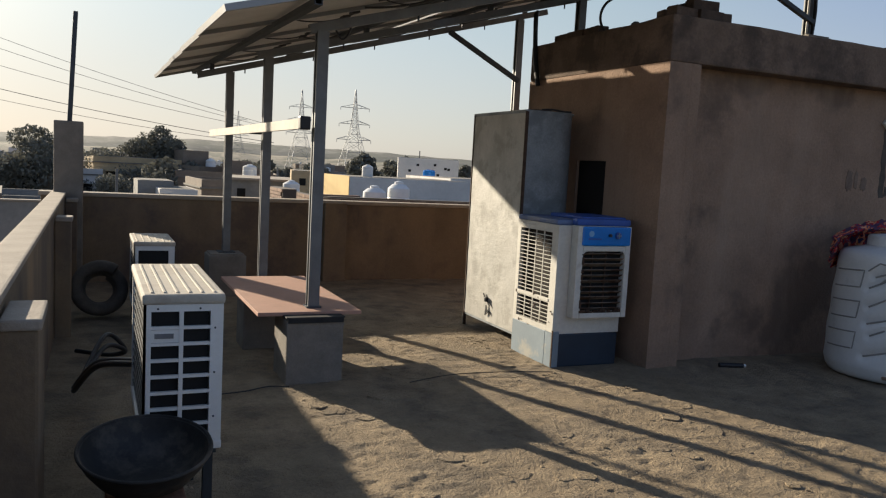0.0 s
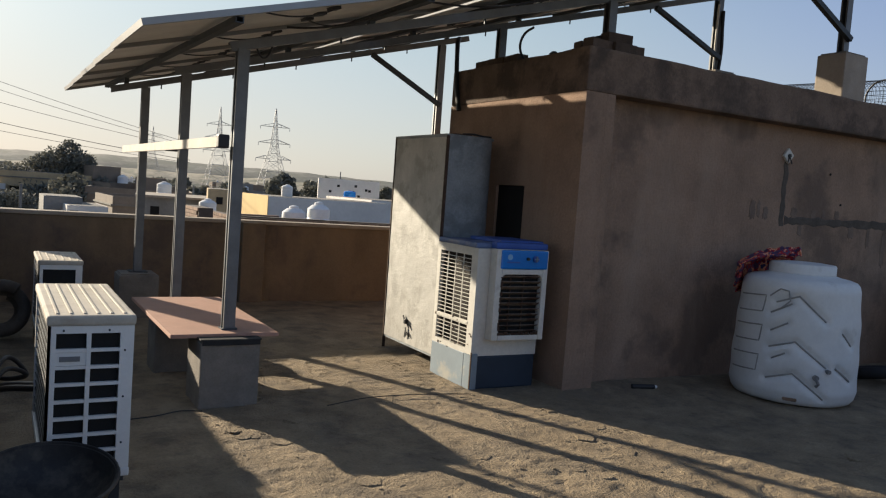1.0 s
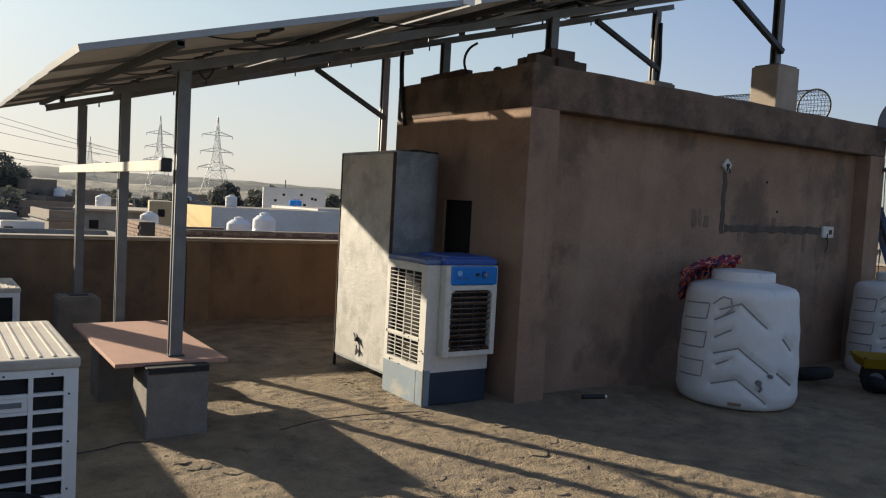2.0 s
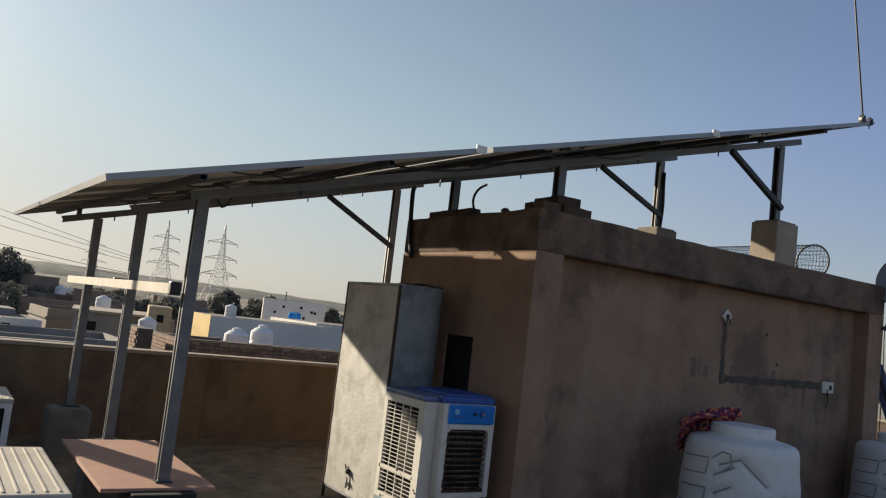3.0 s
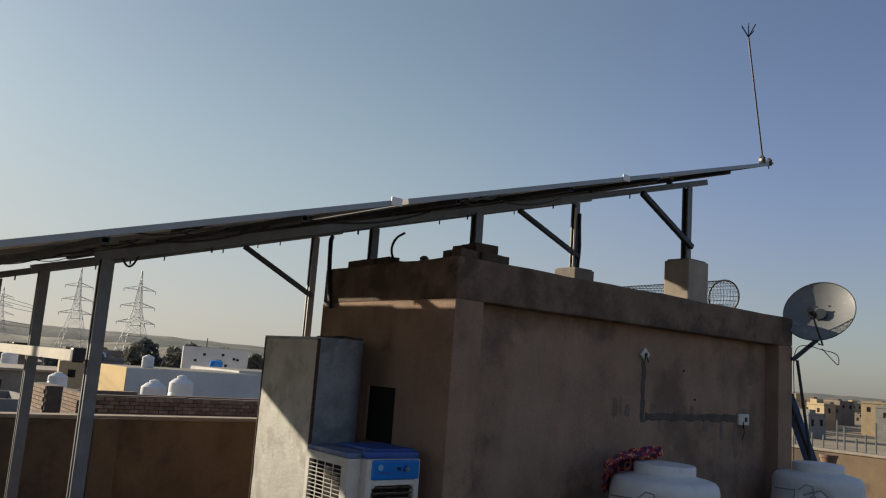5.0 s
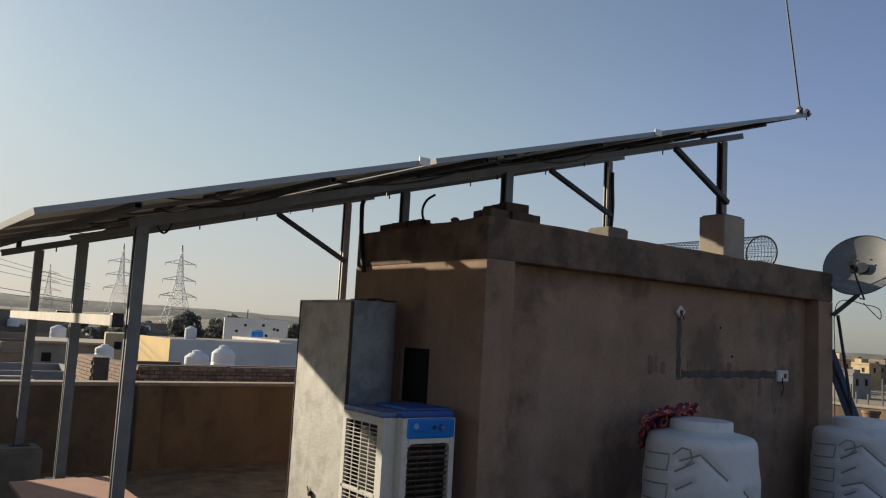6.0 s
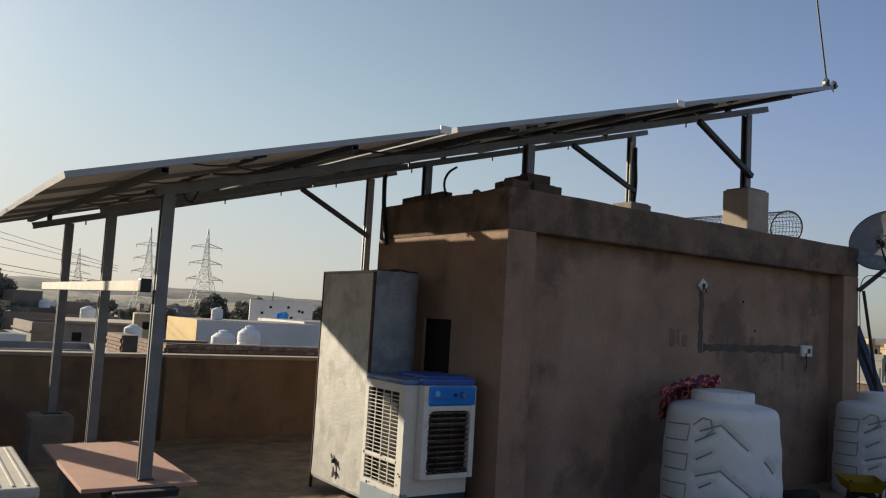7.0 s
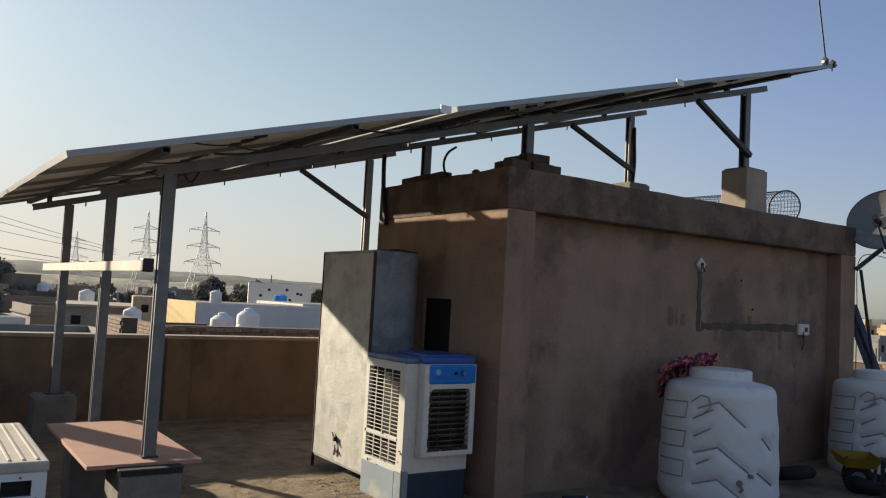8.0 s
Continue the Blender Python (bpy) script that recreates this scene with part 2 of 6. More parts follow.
# leaf green lightened and greyed: distance haze is mixed into the colour
LEAF = mat("hazed_foliage", (0.15, 0.15, 0.125), 0.85, spread=0.2, scale=1.2, grain=6, bump=0.0)
_t, _b = LEAF.node_tree, LEAF.node_tree.nodes["Principled BSDF"]     # thin leaves let the low sun through
_tr, _mx = _t.nodes.new("ShaderNodeBsdfTranslucent"), _t.nodes.new("ShaderNodeMixShader")
_mx.inputs[0].default_value = 0.2
_t.links.new(_b.inputs["Base Color"].links[0].from_socket, _tr.inputs["Color"])
_t.links.new(_b.outputs[0], _mx.inputs[1]); _t.links.new(_tr.outputs[0], _mx.inputs[2])
_t.links.new(_mx.outputs[0], _t.nodes["Material Output"].inputs["Surface"])
BARK = mat("dry_bark", (0.12, 0.09, 0.06), 0.95, spread=0.25, scale=6, grain=30, bump=0.3)
PYLON = mat("pylon_steel", (0.32, 0.33, 0.34), 0.6, 0.3, spread=0.1, scale=1, grain=5, bump=0.0)


def cloth_material():
    """Cotton print: orange, red and navy motifs."""
    m = mat("printed_cloth", (0.4, 0.08, 0.05), 0.9, spread=0.15, scale=20, grain=200, bump=0.2)
    n, l = m.node_tree.nodes, m.node_tree.links
    g = n.new("ShaderNodeNewGeometry")
    v = n.new("ShaderNodeTexVoronoi"); v.inputs["Scale"].default_value = 22
    w = n.new("ShaderNodeTexNoise"); w.inputs["Scale"].default_value = 15
    l.new(g.outputs["Position"], w.inputs["Vector"]); l.new(g.outputs["Position"], v.inputs["Vector"])
    r = n.new("ShaderNodeValToRGB")
    r.color_ramp.interpolation = "CONSTANT"
    e = r.color_ramp.elements
    e[0].position, e[0].color = 0.0, (0.03, 0.04, 0.13, 1)
    e[1].position, e[1].color = 0.42, (0.62, 0.2, 0.09, 1)
    for p, c in ((0.5, (0.75, 0.35, 0.22, 1)), (0.57, (0.4, 0.03, 0.04, 1)), (0.66, (0.1, 0.06, 0.12, 1))):
        k = e.new(p); k.color = c
    s = n.new("ShaderNodeMath"); s.operation = "MULTIPLY_ADD"; s.inputs[1].default_value = 0.25
    l.new(v.outputs["Distance"], s.inputs[0]); l.new(w.outputs["Fac"], s.inputs[2])
    l.new(s.outputs[0], r.inputs["Fac"])
    l.new(r.outputs["Color"], n["Principled BSDF"].inputs["Base Color"])
    return m


CLOTH = cloth_material()


# ---- mesh helpers ----
def box(bm, x0, x1, y0, y1, z0, z1, bevel=0.0, m=None):
    r = bmesh.ops.create_cube(bm, size=1.0)
    vs = r["verts"]
    for v in vs:
        v.co = Vector(((x0 + x1) / 2 + v.co.x * (x1 - x0), (y0 + y1) / 2 + v.co.y * (y1 - y0), (z0 + z1) / 2 + v.co.z * (z1 - z0)))
    if bevel:
        es = list({e for v in vs for e in v.link_edges})
        r2 = bmesh.ops.bevel(bm, geom=es, offset=bevel, segments=2, affect="EDGES", profile=0.6)
        vs = list({v for f in r2["faces"] for v in f.verts} | {v for v in vs if v.is_valid})
    if m is not None:
        bmesh.ops.transform(bm, matrix=m, verts=vs)
    return vs


def tube(bm, a, b, r, seg=10, r2=None):
    a, b = Vector(a), Vector(b)
    d = b - a
    m = Matrix.Translation((a + b) / 2) @ d.to_track_quat("Z", "Y").to_matrix().to_4x4()
    return bmesh.ops.create_cone(bm, cap_ends=True, segments=seg, radius1=r, radius2=r if r2 is None else r2, depth=d.length, matrix=m)["verts"]


def bar(bm, a, b, w, h, up=(0, 0, 1), bevel=0.004):
    """A square bar from a to b, w wide and h high."""
    a, b = Vector(a), Vector(b)
    d = (b - a)
    z = d.normalized()
    x = Vector(up).cross(z)
    if x.length < 1e-4:
        x = Vector((1, 0, 0))
    x.normalize()
    y = z.cross(x)
    m = Matrix((x, y, z)).transposed().to_4x4()
    m.translation = (a + b) / 2
    return box(bm, -w / 2, w / 2, -h / 2, h / 2, -d.length / 2, d.length / 2, bevel, m)


def channel(bm, a, b, w, h, t=0.006, up=(0, 0, 1)):
    """A lipped steel channel from a to b: web and two flanges, open to one side."""
    a, b = Vector(a), Vector(b)
    z = (b - a).normalized()
    x = Vector(up).cross(z)
    if x.length < 1e-4:
        x = Vector((1, 0, 0))
    x.normalize()
    y = z.cross(x)
    m = Matrix((x, y, z)).transposed().to_4x4()
    m.translation = (a + b) / 2
    L = (b - a).length / 2
    u, v, lip = w / 2, h / 2, 0.018
    sec = ((-u, -v), (u, -v), (u, -v + lip), (u - t, -v + lip), (u - t, -v + t), (-u + t, -v + t), (-u + t, v - t), (u - t, v - t), (u - t, v - lip), (u, v - lip), (u, v), (-u, v))
    p, q = [bm.verts.new(m @ Vector((x_, y_, -L))) for x_, y_ in sec], [bm.verts.new(m @ Vector((x_, y_, L))) for x_, y_ in sec]
    bm.faces.new(p[::-1]); bm.faces.new(q)
    for k in range(len(sec)):
        bm.faces.new((p[k], p[(k + 1) % len(sec)], q[(k + 1) % len(sec)], q[k]))


def lathe(bm, profile, centre=(0, 0, 0), seg=40, wobble=None):
    """Turn a profile of (radius, height) round the vertical."""
    rings = []
    for r, z in profile:
        ring = []
        for k in range(seg):
            a = 2 * math.pi * k / seg
            rr = r * (wobble(a, z) if wobble else 1)
            ring.append(bm.verts.new((centre[0] + rr * math.cos(a), centre[1] + rr * math.sin(a), centre[2] + z)))
        rings.append(ring)
    for p, q in zip(rings, rings[1:]):
        for k in range(seg):
            bm.faces.new((p[k], p[(k + 1) % seg], q[(k + 1) % seg], q[k]))
    if profile[0][0] > 1e-4:
        bm.faces.new(rings[0][::-1])
    if profile[-1][0] > 1e-4:
        bm.faces.new(rings[-1])
    return rings


def rope(bm, pts, r, seg=8):
    """A round cable through points."""
    pts = [Vector(p) for p in pts]
    rings = []
    for i, p in enumerate(pts):
        d = (pts[min(i + 1, len(pts) - 1)] - pts[max(i - 1, 0)]).normalized()
        q = d.to_track_quat("Z", "Y").to_matrix()
        rings.append([bm.verts.new(p + q @ Vector((r * math.cos(2 * math.pi * k / seg), r * math.sin(2 * math.pi * k / seg), 0))) for k in range(seg)])
    for a, b in zip(rings, rings[1:]):
        best = min(range(seg), key=lambda s: (a[0].co - b[s].co).length)
        for k in range(seg):
            bm.faces.new((a[k], a[(k + 1) % seg], b[(k + 1 + best) % seg], b[(k + best) % seg]))
    bm.faces.new(rings[0][::-1]); bm.faces.new(rings[-1])


def smooth_path(pts, n=8):
    """A Catmull-Rom curve through points."""
    P = [Vector(p) for p in pts]
    P = [P[0] * 2 - P[1]] + P + [P[-1] * 2 - P[-2]]
    out = []
    for a, b, c, d in zip(P, P[1:], P[2:], P[3:]):
        for k in range(n):
            t = k / n
            out.append(0.5 * (2 * b + (c - a) * t + (2 * a - 5 * b + 4 * c - d) * t * t + (3 * b - a - 3 * c + d) * t ** 3))
    return out + [P[-2]]


def arc(p, q, sag, n=14):
    p, q = Vector(p), Vector(q)
    return [p.lerp(q, i / n) - Vector((0, 0, sag * 4 * (i / n) * (1 - i / n))) for i in range(n + 1)]


def mesh_of(name, bm, material, smooth=False):
    bmesh.ops.recalc_face_normals(bm, faces=bm.faces[:])
    me = bpy.data.meshes.new(name)
    bm.to_mesh(me); bm.free()
    me.materials.append(material)
    if smooth:
        for p in me.polygons:
            p.use_smooth = True
        me.set_sharp_from_angle(angle=radians(40))
    return me


def part(name, bm, material, parent, label="", smooth=False, at=None):
    ob = new(name, mesh_of(name, bm, material, smooth))
    ob.parent = parent
    if at is not None:
        ob.matrix_basis = at
    if label:
        tagged(ob, label)
    return ob


def thing(name, label, category, group="", kind="", at=(0, 0, 0)):
    ob = new(name)
    ob.empty_display_size = 0.1
    ob.location = at
    return tagged(ob, label, category, group, kind)


def single(name, bm, material, label, category, group="", kind="", smooth=False):
    return tagged(new(name, mesh_of(name, bm, material, smooth)), label, category, group, kind)


def B(*boxes, bevel=0.0):
    bm = bmesh.new()
    for b in boxes:
        box(bm, *b, bevel)
    return bm


# ---- roof terrace: floor and parapets ----
def relief(x, y):
    """Uneven trowelled screed: broad swells, patches and a flaky top coat."""
    h = 0.014 * noise.noise((x * 0.7, y * 0.7, 0)) + 0.005 * noise.noise((x * 2.6, y * 2.6, 2))
    w = 0.35 * noise.noise((x * 2, y * 2, 11))
    f = noise.noise((x * 7.0 + w, y * 11 + w, 5)) + 0.7 * noise.noise((x * 17, y * 24, 9))
    h += 0.0085 * max(0.0, min(1.0, (f + 0.2) * 4.5)) * (0.55 + 0.45 * noise.noise((x * 1.3, y * 1.3, 4)))
    h += 0.0035 * (1 - abs(noise.noise((x * 5, y * 7, 13))) * 2) + 0.0022 * noise.noise((x * 34, y * 42, 3))
    return h


def sheet(bm, xs, ys, fn):
    rows = [[bm.verts.new((x, y, fn(x, y))) for x in xs] for y in ys]
    for a, b in zip(rows, rows[1:]):
        for i in range(len(xs) - 1):
            bm.faces.new((a[i], a[i + 1], b[i + 1], b[i]))


def steps(*spans):
    out = []
    for a, b, n in spans:
        out += [a + (b - a) * i / n for i in range(n)]
    return out + [spans[-1][1]]


def build_floor():
    bm = bmesh.new()
    xs = steps((-4.4, -3.4, 14), (-3.4, 2.0, 330), (2.0, 9.25, 70))
    ys = steps((-9.0, -3.6, 40), (-3.6, 2.6, 380), (2.6, 4.8, 40))
    sheet(bm, xs, ys, lambda x, y: relief(x, y) - 0.008)
    box(bm, -4.4, 9.25, -9.0, 4.8, -0.35, -0.06)
    rnd = random.Random(31)
    co, fa = [], []
    for i in range(1300):
        x, y = rnd.uniform(-3.3, 1.8), rnd.uniform(-3.4, 1.9)
        if -0.8 < x < 0.0 and y > 0.1 or x > 0 and y > -0.05 or noise.noise((x * 1.2, y * 1.2, 6)) < -0.1:
            continue
        r, h, z = rnd.uniform(0.004, 0.02) * rnd.uniform(0.5, 1.3), rnd.uniform(0.003, 0.008), relief(x, y) - 0.01
        if i % 5 == 0:     # broad thin flakes of lifted screed
            r, h = rnd.uniform(0.029, 0.07), rnd.uniform(0.003, 0.0062)
        k, a0, b = rnd.randrange(4, 7) + (4 if r > 0.028 else 0), rnd.uniform(0, 6.28), len(co)
        for q in range(k):
            a = a0 + 2 * math.pi * q / k
            co.append((x + r * rnd.uniform(0.7, 1.3) * math.cos(a), y + r * rnd.uniform(0.7, 1.3) * math.sin(a), z))
        for q in range(k):
            co.append((x + (co[b + q][0] - x) * (0.94 if r > 0.028 else 0.7), y + (co[b + q][1] - y) * (0.94 if r > 0.028 else 0.7), z + h))
        fa.append([b + k + q for q in range(k)])
        fa += [(b + q, b + (q + 1) % k, b + k + (q + 1) % k, b + k + q) for q in range(k)]
    me = bpy.data.meshes.new("screed_chips"); me.from_pydata(co, [], fa); me.materials.append(FLOOR)
    tagged(new("screed_chips", me), "crumbled chips of screed strewn on the floor", "rubble", kind="stuff")
    single("floor", bm, FLOOR, "rough flaking sandy cement screed of the roof terrace", "floor", kind="structure", smooth=True)


def build_parapets():
    back = single("wall_north", B((-4.3, 9.2, 4.53, 4.72, -0.03, 0.91), bevel=0.012), PARAPET, "brown plastered parapet wall with damp stains", "parapet", kind="structure")
    part("coping", B((-4.32, 9.22, 4.505, 4.745, 0.91, 0.952), bevel=0.012), COPING, back, "pale cement coping")
    part("pilaster", B((-1.29, -1.02, 4.42, 4.53, -0.03, 0.93), bevel=0.012), PARAPET, back)
    left = single("wall_west", B((-4.19, -4.06, -9.0, 4.5, -0.03, 0.93), bevel=0.012), PARAPET, "brown plastered parapet wall with sunlit cement top", "parapet", kind="structure")
    part("coping", B((-4.195, -4.052, -9.0, 4.5, 0.93, 0.96), bevel=0.01), COPING, left, "pale cement coping")
    for y0, y1, z in ((-2.105, -1.79, 0.87), (1.75, 1.93, 0.87), (4.1, 4.28, 0.87)):
        p = part("pilaster", B((-4.058, -3.946, y0, y1, -0.03, z), bevel=0.01), PARAPET, left)
        part("pilaster_cap", B((-4.05, -3.936, y0 - 0.01, y1 + 0.01, z, z + 0.035), bevel=0.008), COPING, p, "pale cement cap")
    right = single("wall_east", B((9.0, 9.2, -9.0, 4.5, -0.03, 0.88), bevel=0.015), PARAPET, "tan plastered parapet wall lit by low sun", "parapet", kind="structure")
    part("coping", B((8.98, 9.22, -9.0, 4.5, 0.88, 0.92), bevel=0.012), COPING, right, "pale cement coping")
    single("wall_south", B((-4.3, 9.2, -9.2, -9.0, -0.03, 0.9), bevel=0.015), PARAPET, "brown plastered parapet wall", "parapet", kind="structure")
    col = thing("corner_column", "tall dark cement column with a steel pole", "column")
    part("shaft", B((-4.17, -3.895, 4.3, 4.52, -0.03, 1.685), bevel=0.012), CEMENT, col)
    bm = bmesh.new(); bar(bm, (-4.025, 4.38, 1.685), (-3.975, 4.38, 2.79), 0.045, 0.045)
    part("pole", bm, STEEL_DARK, col, "thin steel pole")


# ---- stair room ----
def rough_strip(pts, w, depth, y, seed):
    """A hand-filled mortar strip on the front wall, with ragged edges, along (x, z) points."""
    rnd = random.Random(seed)
    bm = bmesh.new()
    (xa, za), (xb, zb_) = pts
    n = max(6, int(math.hypot(xb - xa, zb_ - za) / 0.06))
    horiz = abs(xb - xa) > abs(zb_ - za)
    rows = []
    for i in range(n + 1):
        f = i / n
        x, z = xa + (xb - xa) * f, za + (zb_ - za) * f
        a, b = w * (0.5 + rnd.uniform(-0.16, 0.2)), w * (0.5 + rnd.uniform(-0.16, 0.2))
        q = ((x, z + a), (x, z - b)) if horiz else ((x - a, z), (x + b, z))
        rows.append([bm.verts.new((q[0][0], y, q[0][1])), bm.verts.new((q[0][0] * 0.8 + q[1][0] * 0.2, y - depth, q[0][1] * 0.8 + q[1][1] * 0.2)),
                     bm.verts.new((q[0][0] * 0.2 + q[1][0] * 0.8, y - depth, q[0][1] * 0.2 + q[1][1] * 0.8)), bm.verts.new((q[1][0], y, q[1][1]))])
    for a, b in zip(rows, rows[1:]):
        for k in range(3):
            bm.faces.new((a[k], a[k + 1], b[k + 1], b[k]))
    bm.faces.new(rows[0]); bm.faces.new(rows[-1][::-1])
    return bm


def blotch(cx, cz, rx, rz, y, seed, n=26):
    """A thin ragged patch of later cement on the front wall."""
    rnd = random.Random(seed)
    bm = bmesh.new()
    out, inn = [], []
    for k in range(n):
        a = 2 * math.pi * k / n
        r = 1 + rnd.uniform(-0.22, 0.22)
        ca, sa = math.copysign(abs(math.cos(a)) ** 0.6, math.cos(a)), math.copysign(abs(math.sin(a)) ** 0.6, math.sin(a))
        out.append(bm.verts.new((cx + rx * r * ca, y, cz + rz * r * sa)))
        inn.append(bm.verts.new((cx + rx * r * 0.93 * ca, y - 0.003, cz + rz * r * 0.93 * sa)))
    for k in range(n):
        bm.faces.new((out[k], out[(k + 1) % n], inn[(k + 1) % n], inn[k]))
    mid = bm.verts.new((cx, y - 0.003, cz))
    for k in range(n):
        bm.faces.new((inn[k], inn[(k + 1) % n], mid))
    return bm


def build_room():
    W, D, T = 5.06, 2.02, 0.2
    room = thing("stair_room", "brown plastered rooftop room with a sooty roof band", "building", kind="structure")
    part("wall", B((0.0, T, 0.0, 0.7, -0.03, 2.27), (0.0, T, 1.12, D, -0.03, 2.27), (0.0, T, 0.7, 1.12, -0.03, 1.08), (0.0, T, 0.7, 1.12, 1.54, 2.27)), PLASTER, room)
    part("wall", B((T, W - T, 0.16, 0.34, -0.03, 2.27)), PLASTER, room)
    part("wall", B((W - T, W, 0.0, D, -0.03, 2.27)), PLASTER, room)
    part("wall", B((T, W - T, D - T, D, -0.03, 2.27)), PLASTER, room)
    part("pilaster", B((T, 0.29, 0.0, 0.16, -0.03, 2.27), bevel=0.006), PLASTER, room)
    part("pilaster", B((4.765, W - T, 0.0, 0.16, -0.03, 2.27), bevel=0.006), PLASTER, room)
    bm = bmesh.new()
    box(bm, -0.004, W + 0.004, -0.004, D, 2.27, 2.6, 0.02)
    bmesh.ops.subdivide_edges(bm, edges=[e for e in bm.edges if e.calc_length() > 1.5], cuts=24, use_grid_fill=True)
    for v in bm.verts:
        if v.co.z > 2.5:
            v.co.z += 0.012 * noise.noise(v.co * 1.7) + 0.006 * noise.noise(v.co * 6)
    part("roof", bm, PLASTER_DARK, room, "soot-stained plastered roof band")
    # plate added just inside the vent; its black replaces the shade of the shaft
    part("shaft_lining", B((0.025, 0.05, 0.702, 1.118, 1.082, 1.538)), HOLE, room, "near-black plate standing in for the shaded vent interior")
    part("mortar_line", rough_strip(((2.541, 1.357), (2.541, 1.976)), 0.065, 0.004, 0.16, 1), MORTAR_FILL, room, "grey cement filled channel")
    part("mortar_line", rough_strip(((2.582, 1.413), (4.316, 1.428)), 0.07, 0.004, 0.16, 2), MORTAR_FILL, room, "grey cement filled channel")
    for i, (cx, cz, rx, rz) in enumerate(((4.296, 1.418, 0.17, 0.12), (4.458, 2.006, 0.1, 0.22), (2.135, 1.489, 0.05, 0.1), (2.308, 1.469, 0.05, 0.07), (2.714, 1.489, 0.06, 0.06), (2.998, 1.489, 0.05, 0.05), (3.606, 1.337, 0.06, 0.07), (4.164, 1.195, 0.05, 0.2), (3.353, 1.499, 0.06, 0.05), (2.216, 1.499, 0.03, 0.09), (3.15, 1.499, 0.04, 0.05), (3.89, 1.296, 0.04, 0.12), (4.316, 1.246, 0.03, 0.14), (2.815, 1.327, 0.04, 0.06))):
        part("cement_patch", blotch(cx, cz, rx * 0.72, rz * 0.85, 0.1595, 20 + i), CEMENT_PATCH, room, "grey cement patch")
    for x, z in ((3.19, 1.885), (3.393, 1.601)):
        bm = bmesh.new(); tube(bm, (x, 0.159, z), (x, 0.152, z), 0.012, 8)
        part("wall_plug", bm, HOLE, room, "dark drilled hole plug")


def build_wall_fittings():
    rose = thing("junction_box", "white junction box cover hanging askew on the wall", "junction box", at=(0.091, 0.07, 0.006))
    m = Matrix.Translation((2.44, 0.075, 2.0)) @ Matrix.Rotation(radians(40), 4, "Y")
    bm = bmesh.new(); box(bm, -0.05, 0.05, -0.012, 0.014, -0.05, 0.05, 0.006, m)
    part("plate", bm, IVORY, rose)
    bm = bmesh.new(); tube(bm, (2.44, 0.064, 2.0), (2.44, 0.05, 2.0), 0.018, 10)
    part("stub", bm, BLACK, rose, "dark cable stub")
    for a, c in (((2.44, 0.055, 1.99), (2.47, 0.05, 1.93)), ((2.43, 0.055, 1.99), (2.42, 0.05, 1.94))):
        bm = bmesh.new(); tube(bm, a, c, 0.006, 6)
        part("wire", bm, BLACK, rose)
    s = thing("switch_board", "white switch board with socket and dangling wire", "switch board", at=(0.1, 0.07, -0.002))
    part("plate", B((4.09, 4.29, 0.06, 0.09, 1.36, 1.48), bevel=0.008), IVORY, s)
    part("socket", B((4.2, 4.25, 0.055, 0.062, 1.395, 1.445), bevel=0.003), BLACK, s, "dark socket")
    part("switch", B((4.125, 4.155, 0.053, 0.062, 1.4, 1.44), bevel=0.003), WHITE, s)
    bm = bmesh.new(); rope(bm, smooth_path([(4.17, 0.055, 1.4), (4.16, 0.05, 1.36), (4.19, 0.06, 1.28), (4.18, 0.075, 1.2)]), 0.005)
    part("wire", bm, BLACK, s, "dangling black wire")


# ---- steel stand and solar panels ----
SL = 0.2788
PS = 0.2788
def zb(x, y=0.43): return 2.27 + SL * (x + 2.46) + 0.013 * (y - 0.43)      # beam axis
TY = 0.0225     # the panels rise a little towards the far side
def zpan(x, y=-0.5): return 2.135 + PS * (x + 3.2) + TY * (y + 0.5)      # underside of the panels
BEAMS = (((-2.54, 0.43), (3.56, 0.2)), ((-2.54, 2.22), (3.62, 1.9)), ((-2.86, 3.67), (1.0, 3.5)))
POSTS = ((-2.46, 0.42, 0.445), (0.41, 0.29, 2.755), (3.235, 0.2, 3.03), (-2.442, 2.22, 0.36), (0.47, 1.95, 2.67), (3.345, 1.88, 3.05), (-2.54, 3.66, 0.43), (0.67, 3.52, 0.0))


